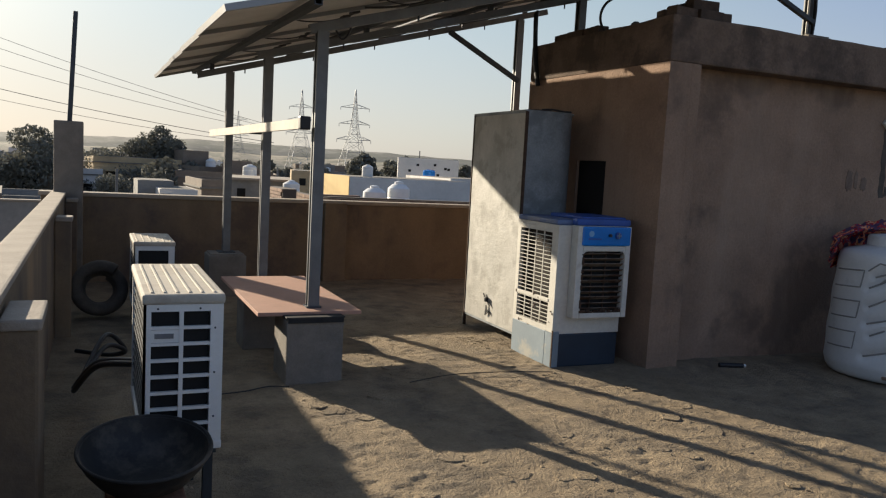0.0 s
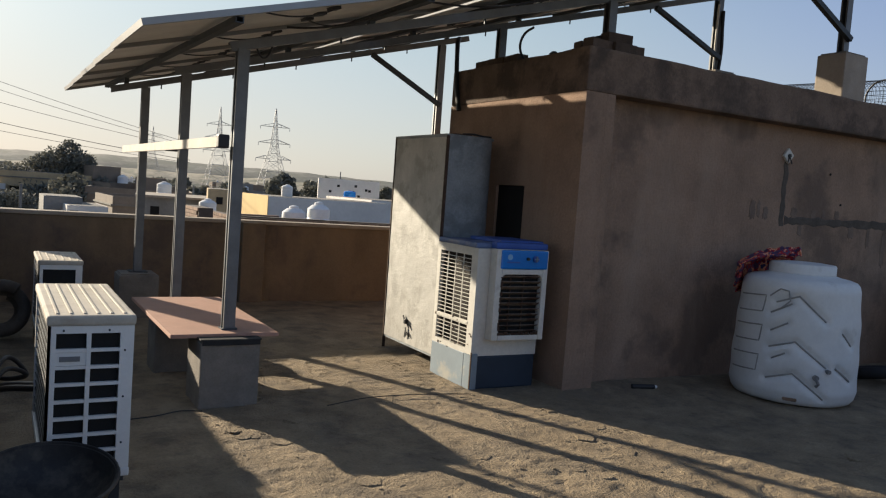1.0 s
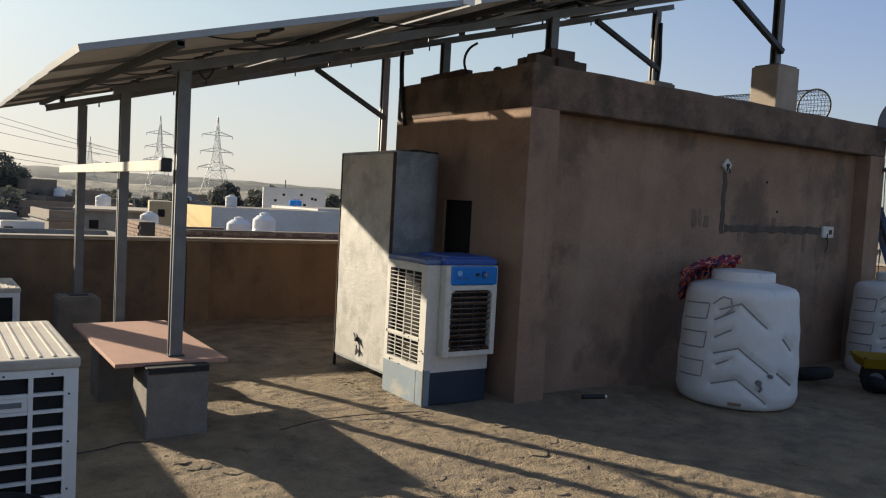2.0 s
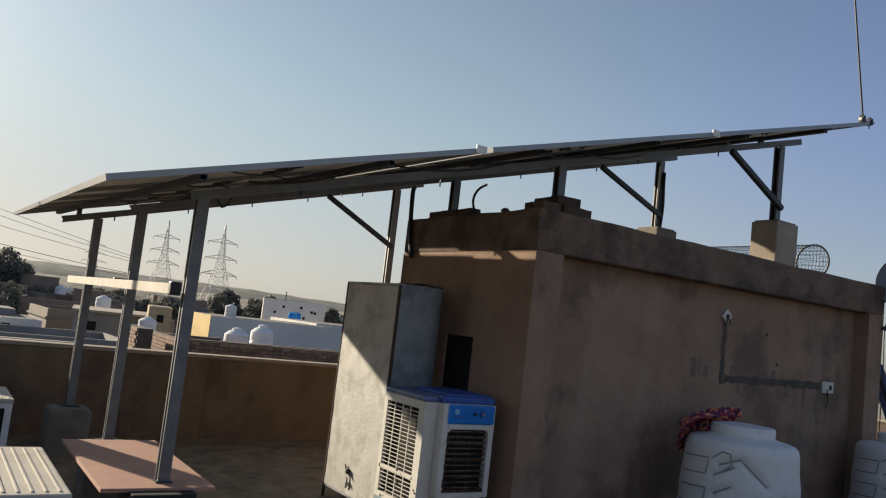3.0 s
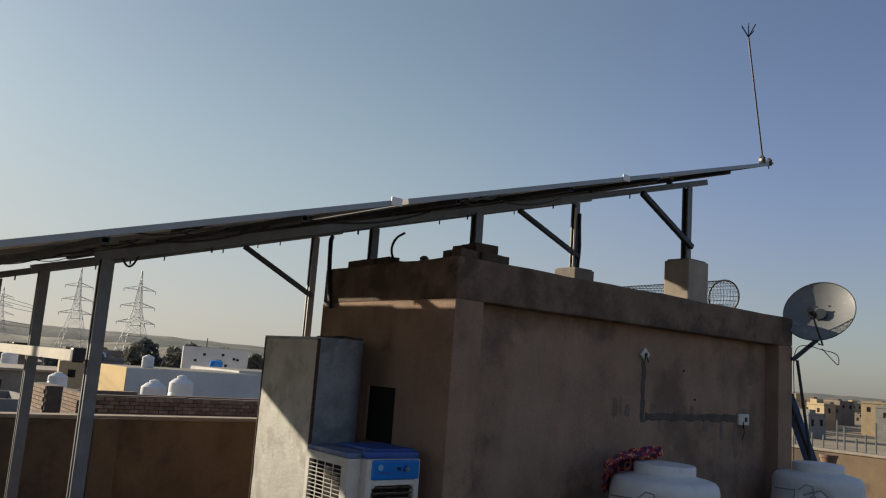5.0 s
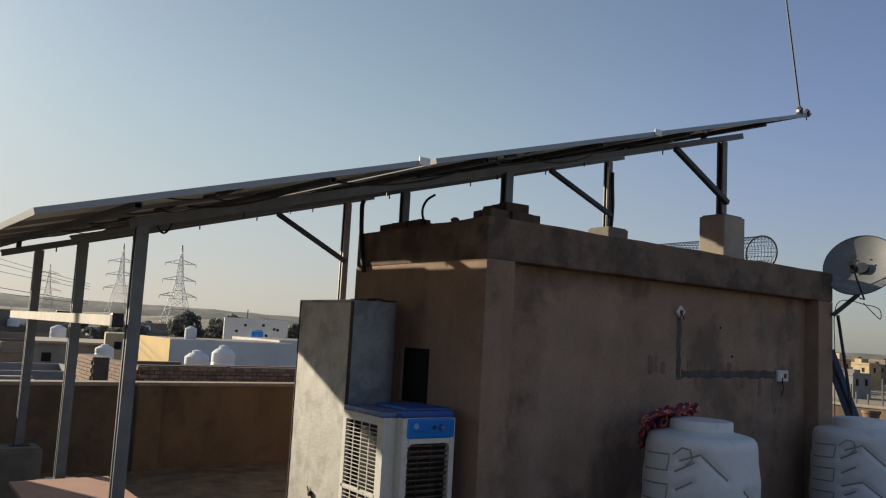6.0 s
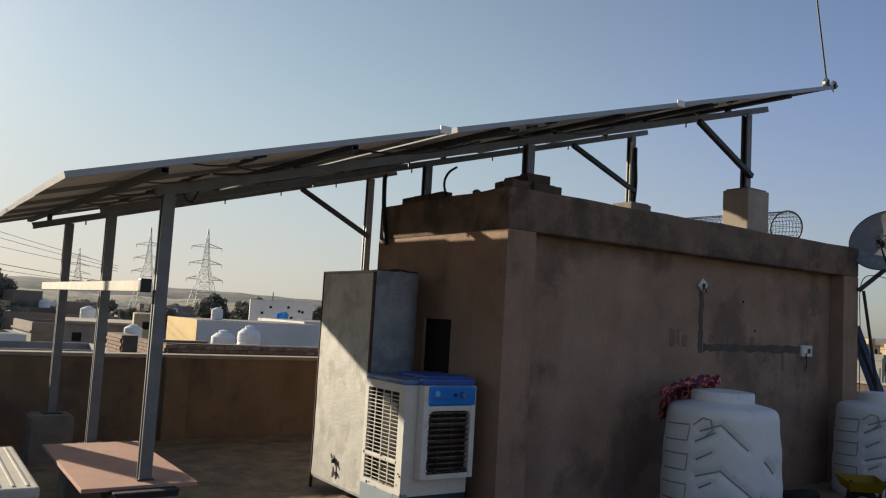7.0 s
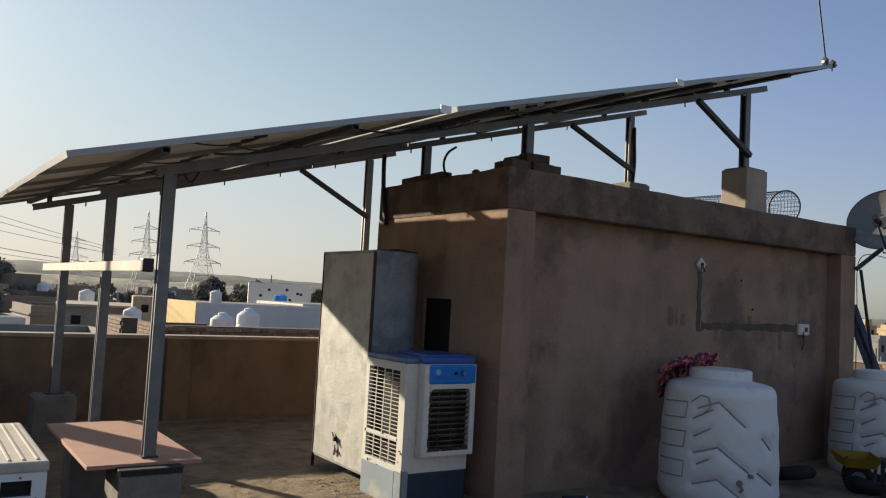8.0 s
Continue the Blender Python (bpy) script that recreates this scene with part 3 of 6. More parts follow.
def build_stand():
    stand = thing("panel_stand", "galvanised steel post and beam stand under the solar panels", "frame")
    for (a, b) in BEAMS:
        bm = bmesh.new()
        channel(bm, (a[0], a[1], zb(*a)), (b[0], b[1], zb(*b)), 0.06, 0.06)
        part("beam", bm, GALV, stand, "galvanised channel beam")
    for x, y, z in POSTS:
        bm = bmesh.new()
        channel(bm, (x, y, z + 0.01), (x, y, zb(x, y) - 0.03), 0.075, 0.075, up=(0, -1, 0))
        p = part("post", bm, GALV, stand, "galvanised channel post")
        k = 0.05 if z > 0.44 and z < 0.5 else 0.085
        part("base_plate", B((x - k, x + k, y - k, y + k, z, z + 0.01)), STEEL_DARK, p)
    for x in (-2.72, -1.6, -0.42, 0.72, 1.8, 2.95):
        bm = bmesh.new()
        y1 = 5.26 if x < 1.2 else 2.93
        channel(bm, (x, -0.47, zpan(x, -0.47) - 0.019), (x, y1, zpan(x, y1) - 0.019), 0.045, 0.036)
        part("purlin", bm, STEEL_DARK, stand, "dark steel purlin")
    for x, y, run in ((0.63, 3.52, 0.86), (3.22, 0.2, 0.82), (3.33, 1.88, 1.0)):
        bm = bmesh.new()
        bar(bm, (x + 0.03, y - 0.06, zb(x) - 0.68), (x - run, y - 0.06, zb(x - run, y) - 0.03), 0.05, 0.05)
        part("brace", bm, STEEL_DARK, stand, "diagonal steel brace")
    for x in (-2.72, -1.6, -0.42, 0.72, 1.8, 2.95):     # cleats that carry the purlins on the beams
        for (a, b) in BEAMS:
            if a[0] < x < b[0]:
                y = a[1] + (b[1] - a[1]) * (x - a[0]) / (b[0] - a[0])
                part("cleat", B((x - 0.02, x + 0.02, y - 0.025, y + 0.025, zb(x, y) + 0.028, zpan(x, y) - 0.036)), STEEL_DARK, stand)
    for x in (-0.965, 1.35):
        part("gap_plate", B((x - 0.042, x + 0.042, -0.51, -0.5, zpan(x) - 0.003, zpan(x) + 0.05), bevel=0.002), WHITE, stand, "small white end plate")
    # bolts hanging below the far and near beams
    for (a, b) in BEAMS:
        for f in (0.12, 0.3, 0.47, 0.63, 0.8):
            x, y = a[0] + (b[0] - a[0]) * f, a[1] + (b[1] - a[1]) * f
            bm = bmesh.new(); tube(bm, (x, y, zb(x, y) - 0.07), (x, y, zb(x, y) - 0.025), 0.007, 6)
            part("bolt", bm, STEEL_DARK, stand)
    rail = thing("mounting_rail", "pale aluminium rail tied across the posts", "rail")
    bm = bmesh.new(); channel(bm, (-2.63, 3.85, 1.64), (-2.52, 0.3, 1.645), 0.03, 0.066)
    for v in bm.verts:
        v.co.x -= 0.06
    part("bar", bm, DUSTY, rail)
    part("clamp", B((-2.615, -2.545, 0.29, 0.35, 1.605, 1.69), bevel=0.01), BLACK, rail, "black tape wrapping")
    part("tie", B((-2.6, -2.5, 2.13, 2.17, 1.61, 1.69), bevel=0.006), BLACK, rail, "black wire tie")


def build_panels():
    ex, ey = Vector((1, 0, PS)).normalized(), Vector((0.012, 1, TY)).normalized()
    ey = (ey - ex * ey.dot(ex)).normalized()
    lean = Matrix((ex, ey, ex.cross(ey))).transposed().to_4x4()
    L, Wd, th = 2.33, 1.15, 0.035
    p = thing("solar_panel", "solar panel with aluminium frame and dusty grey underside", "solar panel", "solar panels on the stand")
    part("frame", B((0, L, 0, 0.012, 0, th), (0, L, Wd - 0.012, Wd, 0, th), (0, 0.012, 0.012, Wd - 0.012, 0, th), (L - 0.012, L, 0.012, Wd - 0.012, 0, th),
                    (0.012, L - 0.012, 0.012, 0.035, 0, 0.002), (0.012, L - 0.012, Wd - 0.035, Wd - 0.012, 0, 0.002)), ALU, p, "aluminium frame")
    part("backsheet", B((0.012, L - 0.012, 0.012, Wd - 0.012, th - 0.008, th - 0.004)), BACKSHEET, p, "dusty grey backsheet")
    part("glass", B((0.012, L - 0.012, 0.012, Wd - 0.012, th - 0.004, th - 0.001)), PVGLASS, p, "dark blue glass")
    for k in (0.3, 0.5, 0.7):
        part("junction_box", B((L * 0.5 - 0.03, L * 0.5 + 0.03, Wd * k - 0.04, Wd * k + 0.04, 0.008, th - 0.008)), BLACK, p, "black junction box")
    bm = bmesh.new(); rope(bm, arc((L * 0.5, Wd * 0.3, 0.012), (L * 0.28, 0.06, 0.004), 0.03), 0.005)
    part("cable", bm, BLACK, p, "black cable")
    bm = bmesh.new(); rope(bm, arc((L * 0.5, Wd * 0.7, 0.012), (L * 0.7, Wd - 0.06, 0.004), 0.04), 0.005)
    part("cable", bm, BLACK, p, "black cable")
    first = True
    for r in range(3):
        x0 = (-3.2, -0.865, 1.395)[r]
        for k in range(5 if r < 2 else 3):
            y0 = -0.5 + k * (Wd + 0.014)
            m = Matrix.Translation((x0 + 0.012 * (y0 + 0.5), y0, zpan(x0 + 0.012 * (y0 + 0.5), y0))) @ lean
            if first:
                p.matrix_basis = m; first = False
            else:
                copy_thing(p, m)
    # wiring looped under the near panels
    w = thing("panel_wiring", "black cables looped under the solar panels", "cable")
    for a, b, s in (((-2.3, 0.05, zpan(-2.3) - 0.03), (-1.7, -0.2, zpan(-1.7) - 0.03), 0.04), ((-1.5, -0.3, zpan(-1.5) - 0.02), (-0.5, -0.25, zpan(-0.5) - 0.06), 0.05),
                    ((-2.36, 0.5, zpan(-2.36) - 0.06), (-2.2, 0.62, zpan(-2.2) - 0.06), 0.1), ((0.2, -0.2, zpan(0.2) - 0.03), (1.2, 0.1, zpan(1.2) - 0.06), 0.05)):
        bm = bmesh.new(); rope(bm, arc(a, b, s), 0.007)
        part("cable", bm, BLACK, w)
    pipe = thing("conduit_pipe", "black conduit pipe dropping beside the roof band", "pipe")
    bm = bmesh.new(); rope(bm, smooth_path([(0.05, 2.05, zb(0.05) - 0.04), (-0.02, 1.95, 2.85), (-0.03, 1.9, 2.5), (-0.03, 1.82, 2.22)]), 0.022, 10)
    part("tube", bm, BLACK, pipe)
    cond = thing("white_conduit", "white conduit beside a roof post", "pipe")
    bm = bmesh.new(); tube(bm, (3.29, 1.83, 3.05), (3.29, 1.83, 3.8), 0.012, 8)
    part("tube", bm, IVORY, cond)
    bm = bmesh.new(); rope(bm, smooth_path([(3.37, 1.83, 3.74), (3.36, 1.815, 3.55), (3.375, 1.815, 3.3), (3.35, 1.81, 3.06)]), 0.02, 8)
    part("cable", bm, BLACK, cond, "thick black cable")


def build_arrester():
    a = thing("lightning_arrester", "lightning rod with forked tip clamped to the panel end", "lightning rod")
    x, y, z = 3.6, -0.48, 4.075
    bm = bmesh.new(); tube(bm, (x - 0.11, y, z), (x + 0.1, y, z + 0.012), 0.016, 12)
    part("insulator", bm, WHITE, a, "white insulator bar", smooth=True)
    for cx in (x - 0.075, x + 0.055):
        c = part("clamp", B((cx - 0.017, cx + 0.017, y - 0.03, y + 0.03, z - 0.03, z + 0.036), bevel=0.006), BLACK, a, "black clamp")
        bm = bmesh.new(); tube(bm, (cx, y, z - 0.062), (cx, y, z - 0.02), 0.006, 6)
        part("bolt", bm, BLACK, c)
        part("nut", B((cx - 0.012, cx + 0.012, y - 0.012, y + 0.012, z + 0.036, z + 0.052)), BLACK, c)
    bm = bmesh.new(); tube(bm, (x + 0.09, y, z + 0.012), (x + 0.13, y, z + 0.014), 0.012, 8)
    part("stub", bm, GALV, a)
    b, t = Vector((x - 0.06, y, z)), Vector((3.222, -0.488, 5.312))
    bm = bmesh.new(); tube(bm, b, t, 0.009, 8)
    part("rod", bm, BLACK, a)
    for dx, dy, dz in ((-0.12, 0, 0.07), (0.1, 0, 0.1), (-0.03, 0.06, 0.13), (0.03, -0.06, 0.13), (0, 0, 0.15)):
        bm = bmesh.new(); tube(bm, t, t + Vector((dx, dy, dz)), 0.006, 6)
        part("prong", bm, BLACK, a)


def pedestal(x, y, w, z0, z1, label="grey cement block under a steel post", material=None, d=None):
    d = d or w
    t = thing("pedestal", label, "block", "post blocks")
    part("block", B((x - w / 2, x + w / 2, y - d / 2, y + d / 2, z0, z1 - 0.015), bevel=0.012), material or CEMENT, t)
    part("mortar_bed", B((x - w / 2 + 0.02, x + w / 2 - 0.02, y - d / 2 + 0.02, y + d / 2 - 0.02, z1 - 0.015, z1), bevel=0.004), CEMENT, t)


def build_blocks():
    pedestal(-2.5, 0.34, 0.37, -0.03, 0.42)
    pedestal(-2.445, 2.17, 0.34, -0.03, 0.36)
    pedestal(-2.63, 1.3, 0.3, -0.03, 0.42, "grey cement block under the stone board")
    pedestal(-2.55, 3.62, 0.37, -0.03, 0.43)
    pedestal(3.215, 0.175, 0.345, 2.58, 3.03, "tan plastered block on the room's roof", COPING, 0.3)
    pedestal(3.35, 1.86, 0.34, 2.58, 3.05, "low cement block on the room's roof")
    bd = thing("board", "reddish stone board laid across two cement blocks", "board")
    part("board_top", B((-2.85, -2.17, 0.25, 1.83, 0.42, 0.445), bevel=0.004), SLAB, bd)
    pad = thing("rubber_sheet", "dark rubber sheet folded over the cement block", "rubber sheet")
    part("sheet", B((-2.69, -2.31, 0.149, 0.248, 0.4205, 0.429), bevel=0.003), RUBBER, pad)
    part("flap", B((-2.68, -2.32, 0.142, 0.1535, 0.392, 0.427), bevel=0.003), RUBBER, pad)
    rnd = random.Random(4)
    def loose_brick(x, y, z, a, label="brick in shade-darkened colour lying on the roof edge"):
        bm = bmesh.new()
        m = Matrix.Translation((x, y, z)) @ Matrix.Rotation(radians(a), 4, "Z")
        box(bm, -0.115, 0.115, -0.055, 0.055, 0, 0.075, 0.006, m)
        single("brick", bm, SHADED_BRICK, label, "brick", "loose bricks")
    for x, y, z, a in ((0.16, 0.1, 2.598, 5), (0.19, 0.24, 2.598, -8), (0.37, 0.08, 2.598, 3), (0.53, 0.16, 2.598, 84), (0.33, 0.3, 2.66, 2), (0.5, 0.3, 2.672, 80), (0.34, 0.11, 2.672, -4),
                       (0.12, 1.15, 2.598, 86), (0.12, 1.4, 2.598, 92), (0.13, 1.64, 2.598, 88), (0.3, 1.3, 2.598, 85), (0.34, 1.6, 2.598, 90), (0.46, 1.93, 2.598, 10)):
        loose_brick(x, y, z, a)
    cable = thing("cable_stub", "black cable curling up from the roof edge", "cable")
    bm = bmesh.new(); rope(bm, smooth_path([(0.12, 1.0, 2.6), (0.06, 1.0, 2.68), (0.04, 0.98, 2.76), (0.05, 0.93, 2.83), (0.08, 0.86, 2.87)]), 0.011)
    part("strand", bm, BLACK, cable)
    jar = thing("insulator", "small pale ribbed insulator on the roof edge", "insulator")
    bm = bmesh.new()
    lathe(bm, ((0.035, 0), (0.05, 0.02), (0.035, 0.03), (0.048, 0.045), (0.032, 0.055), (0.042, 0.07), (0.02, 0.09)), (0.25, 0.78, 2.595), 16)
    part("body", bm, GREYP, jar, smooth=True)
    loop = thing("hose_coil", "black hose loops beside a roof post", "hose")
    bm = bmesh.new(); rope(bm, [(3.5 + 0.2 * math.cos(t * 0.5), 1.75 + 0.1 * math.sin(t * 0.5), 2.63 + 0.09 * max(0, math.sin(t * 0.25))) for t in range(26)], 0.014)
    part("strand", bm, BLACK, loop)


def build_mesh_roll():
    """A roll of welded wire mesh lying along the roof."""
    roll = tagged(thing("wire_mesh_roll", "roll of rusty welded wire mesh lying on the roof", "wire mesh"))
    x0, x1, y = 2.75, 4.62, 0.62
    def ring(x, a, grow=0.0):
        f = (x - x0) / (x1 - x0)
        r = 0.055 + 0.145 * f + grow
        return (x, y + r * math.cos(a), 2.66 + 0.16 * f + r * math.sin(a))
    bm = bmesh.new()
    for k in range(20):
        a = 2 * math.pi * k / 20
        tube(bm, ring(x0, a), ring(x1, a), 0.0022, 4)
    for i in range(36):
        x = x0 + (x1 - x0) * i / 35
        rope(bm, [ring(x, 2 * math.pi * k / 24) for k in range(25)], 0.0022, 4)
    part("mesh", bm, STEEL_DARK, roll)
    bm = bmesh.new()
    rope(bm, [ring(x1, 2 * math.pi * k / 32) for k in range(33)], 0.011, 8)
    part("end_hoop", bm, BLACK, roll, "black end hoop")
    bm = bmesh.new()
    for i in range(9):
        o = -0.2 + 0.4 * (i + 0.5) / 9
        h = math.sqrt(0.04 - o * o)
        tube(bm, (x1, y + o, 2.82 - h), (x1, y + o, 2.82 + h), 0.0025, 4)
        tube(bm, (x1, y - h, 2.82 + o), (x1, y + h, 2.82 + o), 0.0025, 4)
    part("end_mesh", bm, STEEL_DARK, roll)


# ---- things along the room ----
def build_duct():
    x0, x1, y0, y1 = -0.69, -0.17, 0.83, 1.755
    d = thing("cooler_cabinet", "tall weathered zinc cooler cabinet with a pale side", "cabinet")
    def curved(inset, za, zc):
        """A plan with one broad rounded corner, as a slab from za to zc."""
        r = 0.19
        plan = [(x0 - inset, y1 + inset), (x0 - inset, y0 - inset)]
        plan += [(x1 + inset - r + r * math.sin(radians(a)), y0 - inset + r - r * math.cos(radians(a))) for a in range(0, 91, 9)]
        plan.append((x1 + inset, y1 + inset))
        bm = bmesh.new()
        lo, hi = [bm.verts.new((px, py, za)) for px, py in plan], [bm.verts.new((px, py, zc)) for px, py in plan]
        bm.faces.new(lo[::-1]); bm.faces.new(hi)
        for k in range(len(plan)):
            bm.faces.new((lo[k], lo[(k + 1) % len(plan)], hi[(k + 1) % len(plan)], hi[k]))
        return bm
    part("body", curved(-0.006, 0.1, 1.892), ZINC, d, "curved blue-grey zinc sheet body", smooth=True)
    bm = bmesh.new()
    n = 40
    rows = [[bm.verts.new((x0 + 0.002 + 0.0022 * noise.noise((1, j * 0.16, i * 0.16)) - 0.0018 * abs(noise.noise((4, j * 0.5, i * 0.5))), y0 + 0.012 + (y1 - y0 - 0.024) * j / n, 0.12 + 1.76 * i / (2 * n)))
             for j in range(n + 1)] for i in range(2 * n + 1)]
    for a, b in zip(rows, rows[1:]):
        for j in range(n):
            bm.faces.new((a[j], a[j + 1], b[j + 1], b[j]))
    part("side_panel", bm, ZINC_PALE, d, "buckled pale painted side sheet", smooth=True)
    for x, y in ((x0, y0), (x0, y1), (x1, y1)):
        sx = 1 if x == x0 else -1
        part("leg", B((min(x, x + sx * 0.022) - 0.004, max(x, x + sx * 0.022), y - 0.005, y + 0.005, -0.01, 1.892)), RUST, d, "rusted angle iron leg")
    part("top", curved(0.004, 1.892, 1.905), ZINC, d, "flat sheet lid")
    part("bracket", B((-0.58, -0.42, 0.9, 1.06, 1.905, 1.92), bevel=0.003), RUST, d, "rusty top bracket")
    bm = bmesh.new(); rope(bm, smooth_path([(-0.5, 0.92, 1.92), (-0.42, 0.88, 1.925), (-0.34, 0.86, 1.915), (-0.26, 0.86, 1.915)]), 0.008)
    part("cable", bm, BLACK, d)
    # drain tap with a torn rag
    tap = part("drain_tap", B((x0 - 0.03, x0, 1.285, 1.315, 0.29, 0.33), bevel=0.006), BLACK, d, "dark drain tap with frayed rag")
    rnd = random.Random(8)
    for k, (y, z, a, ln) in enumerate(((1.32, 0.31, 2.3, 0.06), (1.28, 0.3, -0.7, 0.06), (1.3, 0.26, -1.45, 0.08), (1.28, 0.22, -0.6, 0.05), (1.3, 0.22, -1.8, 0.05))):
        bm = bmesh.new()
        pts = [(x0 - 0.012, y - math.cos(a) * ln * f, z + math.sin(a) * ln * f) for f in (0, 0.3, 0.6, 1)]
        for (p, q, w0, w1) in zip(pts, pts[1:], (0.004, 0.012, 0.01), (0.012, 0.01, 0.003)):
            bar(bm, p, q, w0 + w1, 0.006, up=(1, 0, 0), bevel=0)
        part("rag_strip", bm, BLACK, tap)


def louvre_panel(name, x0, x1, y, z0, z1, parent):
    """Curved rusty louvres in a dark opening."""
    part("opening", B((x0, x1, y + 0.045, y + 0.055, z0, z1)), HOLE, parent, "dark fan opening")
    n = 11
    for i in range(n):
        z = z0 + (z1 - z0) * (i + 0.5) / n
        bm = bmesh.new()
        m = Matrix.Translation(((x0 + x1) / 2, y + 0.022, z)) @ Matrix.Rotation(radians(-28 + 8 * math.sin(i * 2.1)), 4, "X")
        box(bm, -(x1 - x0) / 2, (x1 - x0) / 2, -0.022, 0.022, -0.0026, 0.0026, 0, m)
        part("slat", bm, LOUVRE, parent, "rusty louvre slat" if i == 0 else "")
    for f in (0.3, 0.62):
        x = x0 + (x1 - x0) * f
        part("slat_bar", B((x - 0.004, x + 0.004, y + 0.03, y + 0.04, z0, z1)), RUST, parent)


def build_cooler():
    x0, x1, y0, y1 = -0.715, -0.135, 0.2, 0.8
    c = thing("air_cooler", "ivory and blue desert air cooler with rusty louvres", "air cooler")
    part("tank", B((x0 + 0.02, x1, y0, y1, -0.01, 0.24), bevel=0.012), BLUE_DEEP, c, "dark blue water tank")
    part("tank_side", B((x0, x0 + 0.02, y0 + 0.1, y1, -0.01, 0.25), bevel=0.006), BLUE_GREY, c, "pale blue-grey tank side")
    part("corner_foot", B((x0, x0 + 0.06, y0 - 0.006, y0 + 0.1, -0.01, 0.26), bevel=0.008), BLUE_GREY, c, "pale blue-grey corner foot")
    part("lid", B((x0 - 0.005, x1 + 0.01, y0 + 0.02, y1, 1.045, 1.085), bevel=0.014), BLUE_FADED, c, "sun-faded pale blue lid")
    part("hatch", B((x0 + 0.2, x1 + 0.012, y0 + 0.01, y1 - 0.14, 1.085, 1.112), bevel=0.01), BLUE_LID, c, "raised dark blue lid hatch")
    part("lid_edge", B((x0 + 0.12, x1 + 0.015, y0 - 0.05, y0 + 0.02, 1.05, 1.1), bevel=0.015), BLUE_LID, c, "blue lid lip")
    # body as a shell: front skirt, back and far side; the sunny side is a grille
    part("skirt", B((x0 + 0.03, x1, y0 + 0.005, y0 + 0.03, 0.24, 1.045), bevel=0.003), IVORY, c, "ivory front skirt")
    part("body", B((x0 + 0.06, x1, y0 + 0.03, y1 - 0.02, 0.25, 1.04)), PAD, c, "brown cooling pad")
    part("end_panel", B((x1, x1 + 0.012, y0 + 0.01, y1, 0.24, 1.045)), IVORY, c)
    # side grille: frame, uprights and slot bars
    g = part("side_grille", B((x0, x0 + 0.03, y0, y0 + 0.085, 0.25, 1.045), (x0, x0 + 0.03, y1 - 0.05, y1, 0.25, 1.045), (x0, x0 + 0.03, y0 + 0.085, y1 - 0.05, 0.985, 1.045),
                          (x0, x0 + 0.03, y0 + 0.085, y1 - 0.05, 0.25, 0.29), (x0 - 0.004, x0 + 0.03, y0 + 0.085, y1 - 0.05, 0.47, 0.49)), IVORY, c, "ivory slotted side panel")
    ya, yb_ = y0 + 0.085, y1 - 0.05
    for i in range(1, 4):
        y = ya + (yb_ - ya) * i / 4
        part("upright", B((x0 + 0.001, x0 + 0.006, y - 0.005, y + 0.005, 0.29, 0.985)), IVORY, g)
    for i in range(1, 24):
        z = 0.29 + (0.985 - 0.29) * i / 24
        part("slot_bar", B((x0 + 0.002, x0 + 0.006, ya, yb_, z - 0.0026, z + 0.0026)), IVORY, g)
    # front: raised hood with louvre opening
    fx0, fx1, fy = x0 + 0.11, x1 + 0.0, y0 - 0.085
    f = part("front_panel", B((fx0, fx0 + 0.055, fy, y0 + 0.004, 0.37, 1.05), (fx1 - 0.045, fx1, fy, y0 + 0.004, 0.37, 1.05), (fx0 + 0.055, fx1 - 0.045, fy, y0 + 0.004, 0.37, 0.415),
                          (fx0 + 0.055, fx1 - 0.045, fy, y0 + 0.004, 0.865, 0.905), (fx0 + 0.055, fx1 - 0.045, fy + 0.02, y0 + 0.004, 0.905, 1.05), bevel=0.008), IVORY, c, "ivory front frame with rounded corners")
    louvre_panel("louvres", fx0 + 0.055, fx1 - 0.045, fy + 0.012, 0.415, 0.865, f)
    # rounded inner corners of the opening and broken lower edge
    for sx, ex in ((1, fx0 + 0.055), (-1, fx1 - 0.045)):
        for sz, ez in ((1, 0.415), (-1, 0.865)):
            bm = bmesh.new()
            r = 0.04
            vs = [(ex, ez)] + [(ex + sx * (r - r * math.sin(a)), ez + sz * (r - r * math.cos(a))) for a in [math.pi / 2 * k / 5 for k in range(6)]]
            fr = [bm.verts.new((x, fy + 0.003, z)) for x, z in vs]
            bk = [bm.verts.new((x, fy + 0.04, z)) for x, z in vs]
            bm.faces.new(fr); bm.faces.new(bk[::-1])
            for k in range(len(fr)):
                bm.faces.new((fr[k], bk[k], bk[(k + 1) % len(fr)], fr[(k + 1) % len(fr)]))
            part("corner", bm, IVORY, f)
    rnd = random.Random(3)
    for i in range(16):
        x = fx0 + 0.06 + (fx1 - fx0 - 0.12) * (i + rnd.random()) / 16
        h = rnd.uniform(0.008, 0.03)
        part("rust_crust", B((x - 0.015, x + 0.015, fy - 0.001, fy + 0.01, 0.41, 0.41 + h)), RUST, f)
    for i in range(12):
        z = 0.42 + 0.42 * rnd.random()
        part("rust_crust", B((fx0 + 0.047, fx0 + 0.047 + rnd.uniform(0.012, 0.022), fy - 0.0015, fy + 0.01, z, z + rnd.uniform(0.006, 0.03))), RUST, f)
    for i in range(14):
        z, y = rnd.uniform(0.24, 0.5), rnd.uniform(y0 + 0.005, y1 - 0.03)
        part("rust_speck", B((x0 - 0.0045, x0 + 0.004, y, y + rnd.uniform(0.006, 0.018), z, z + rnd.uniform(0.004, 0.02))), RUST, c)
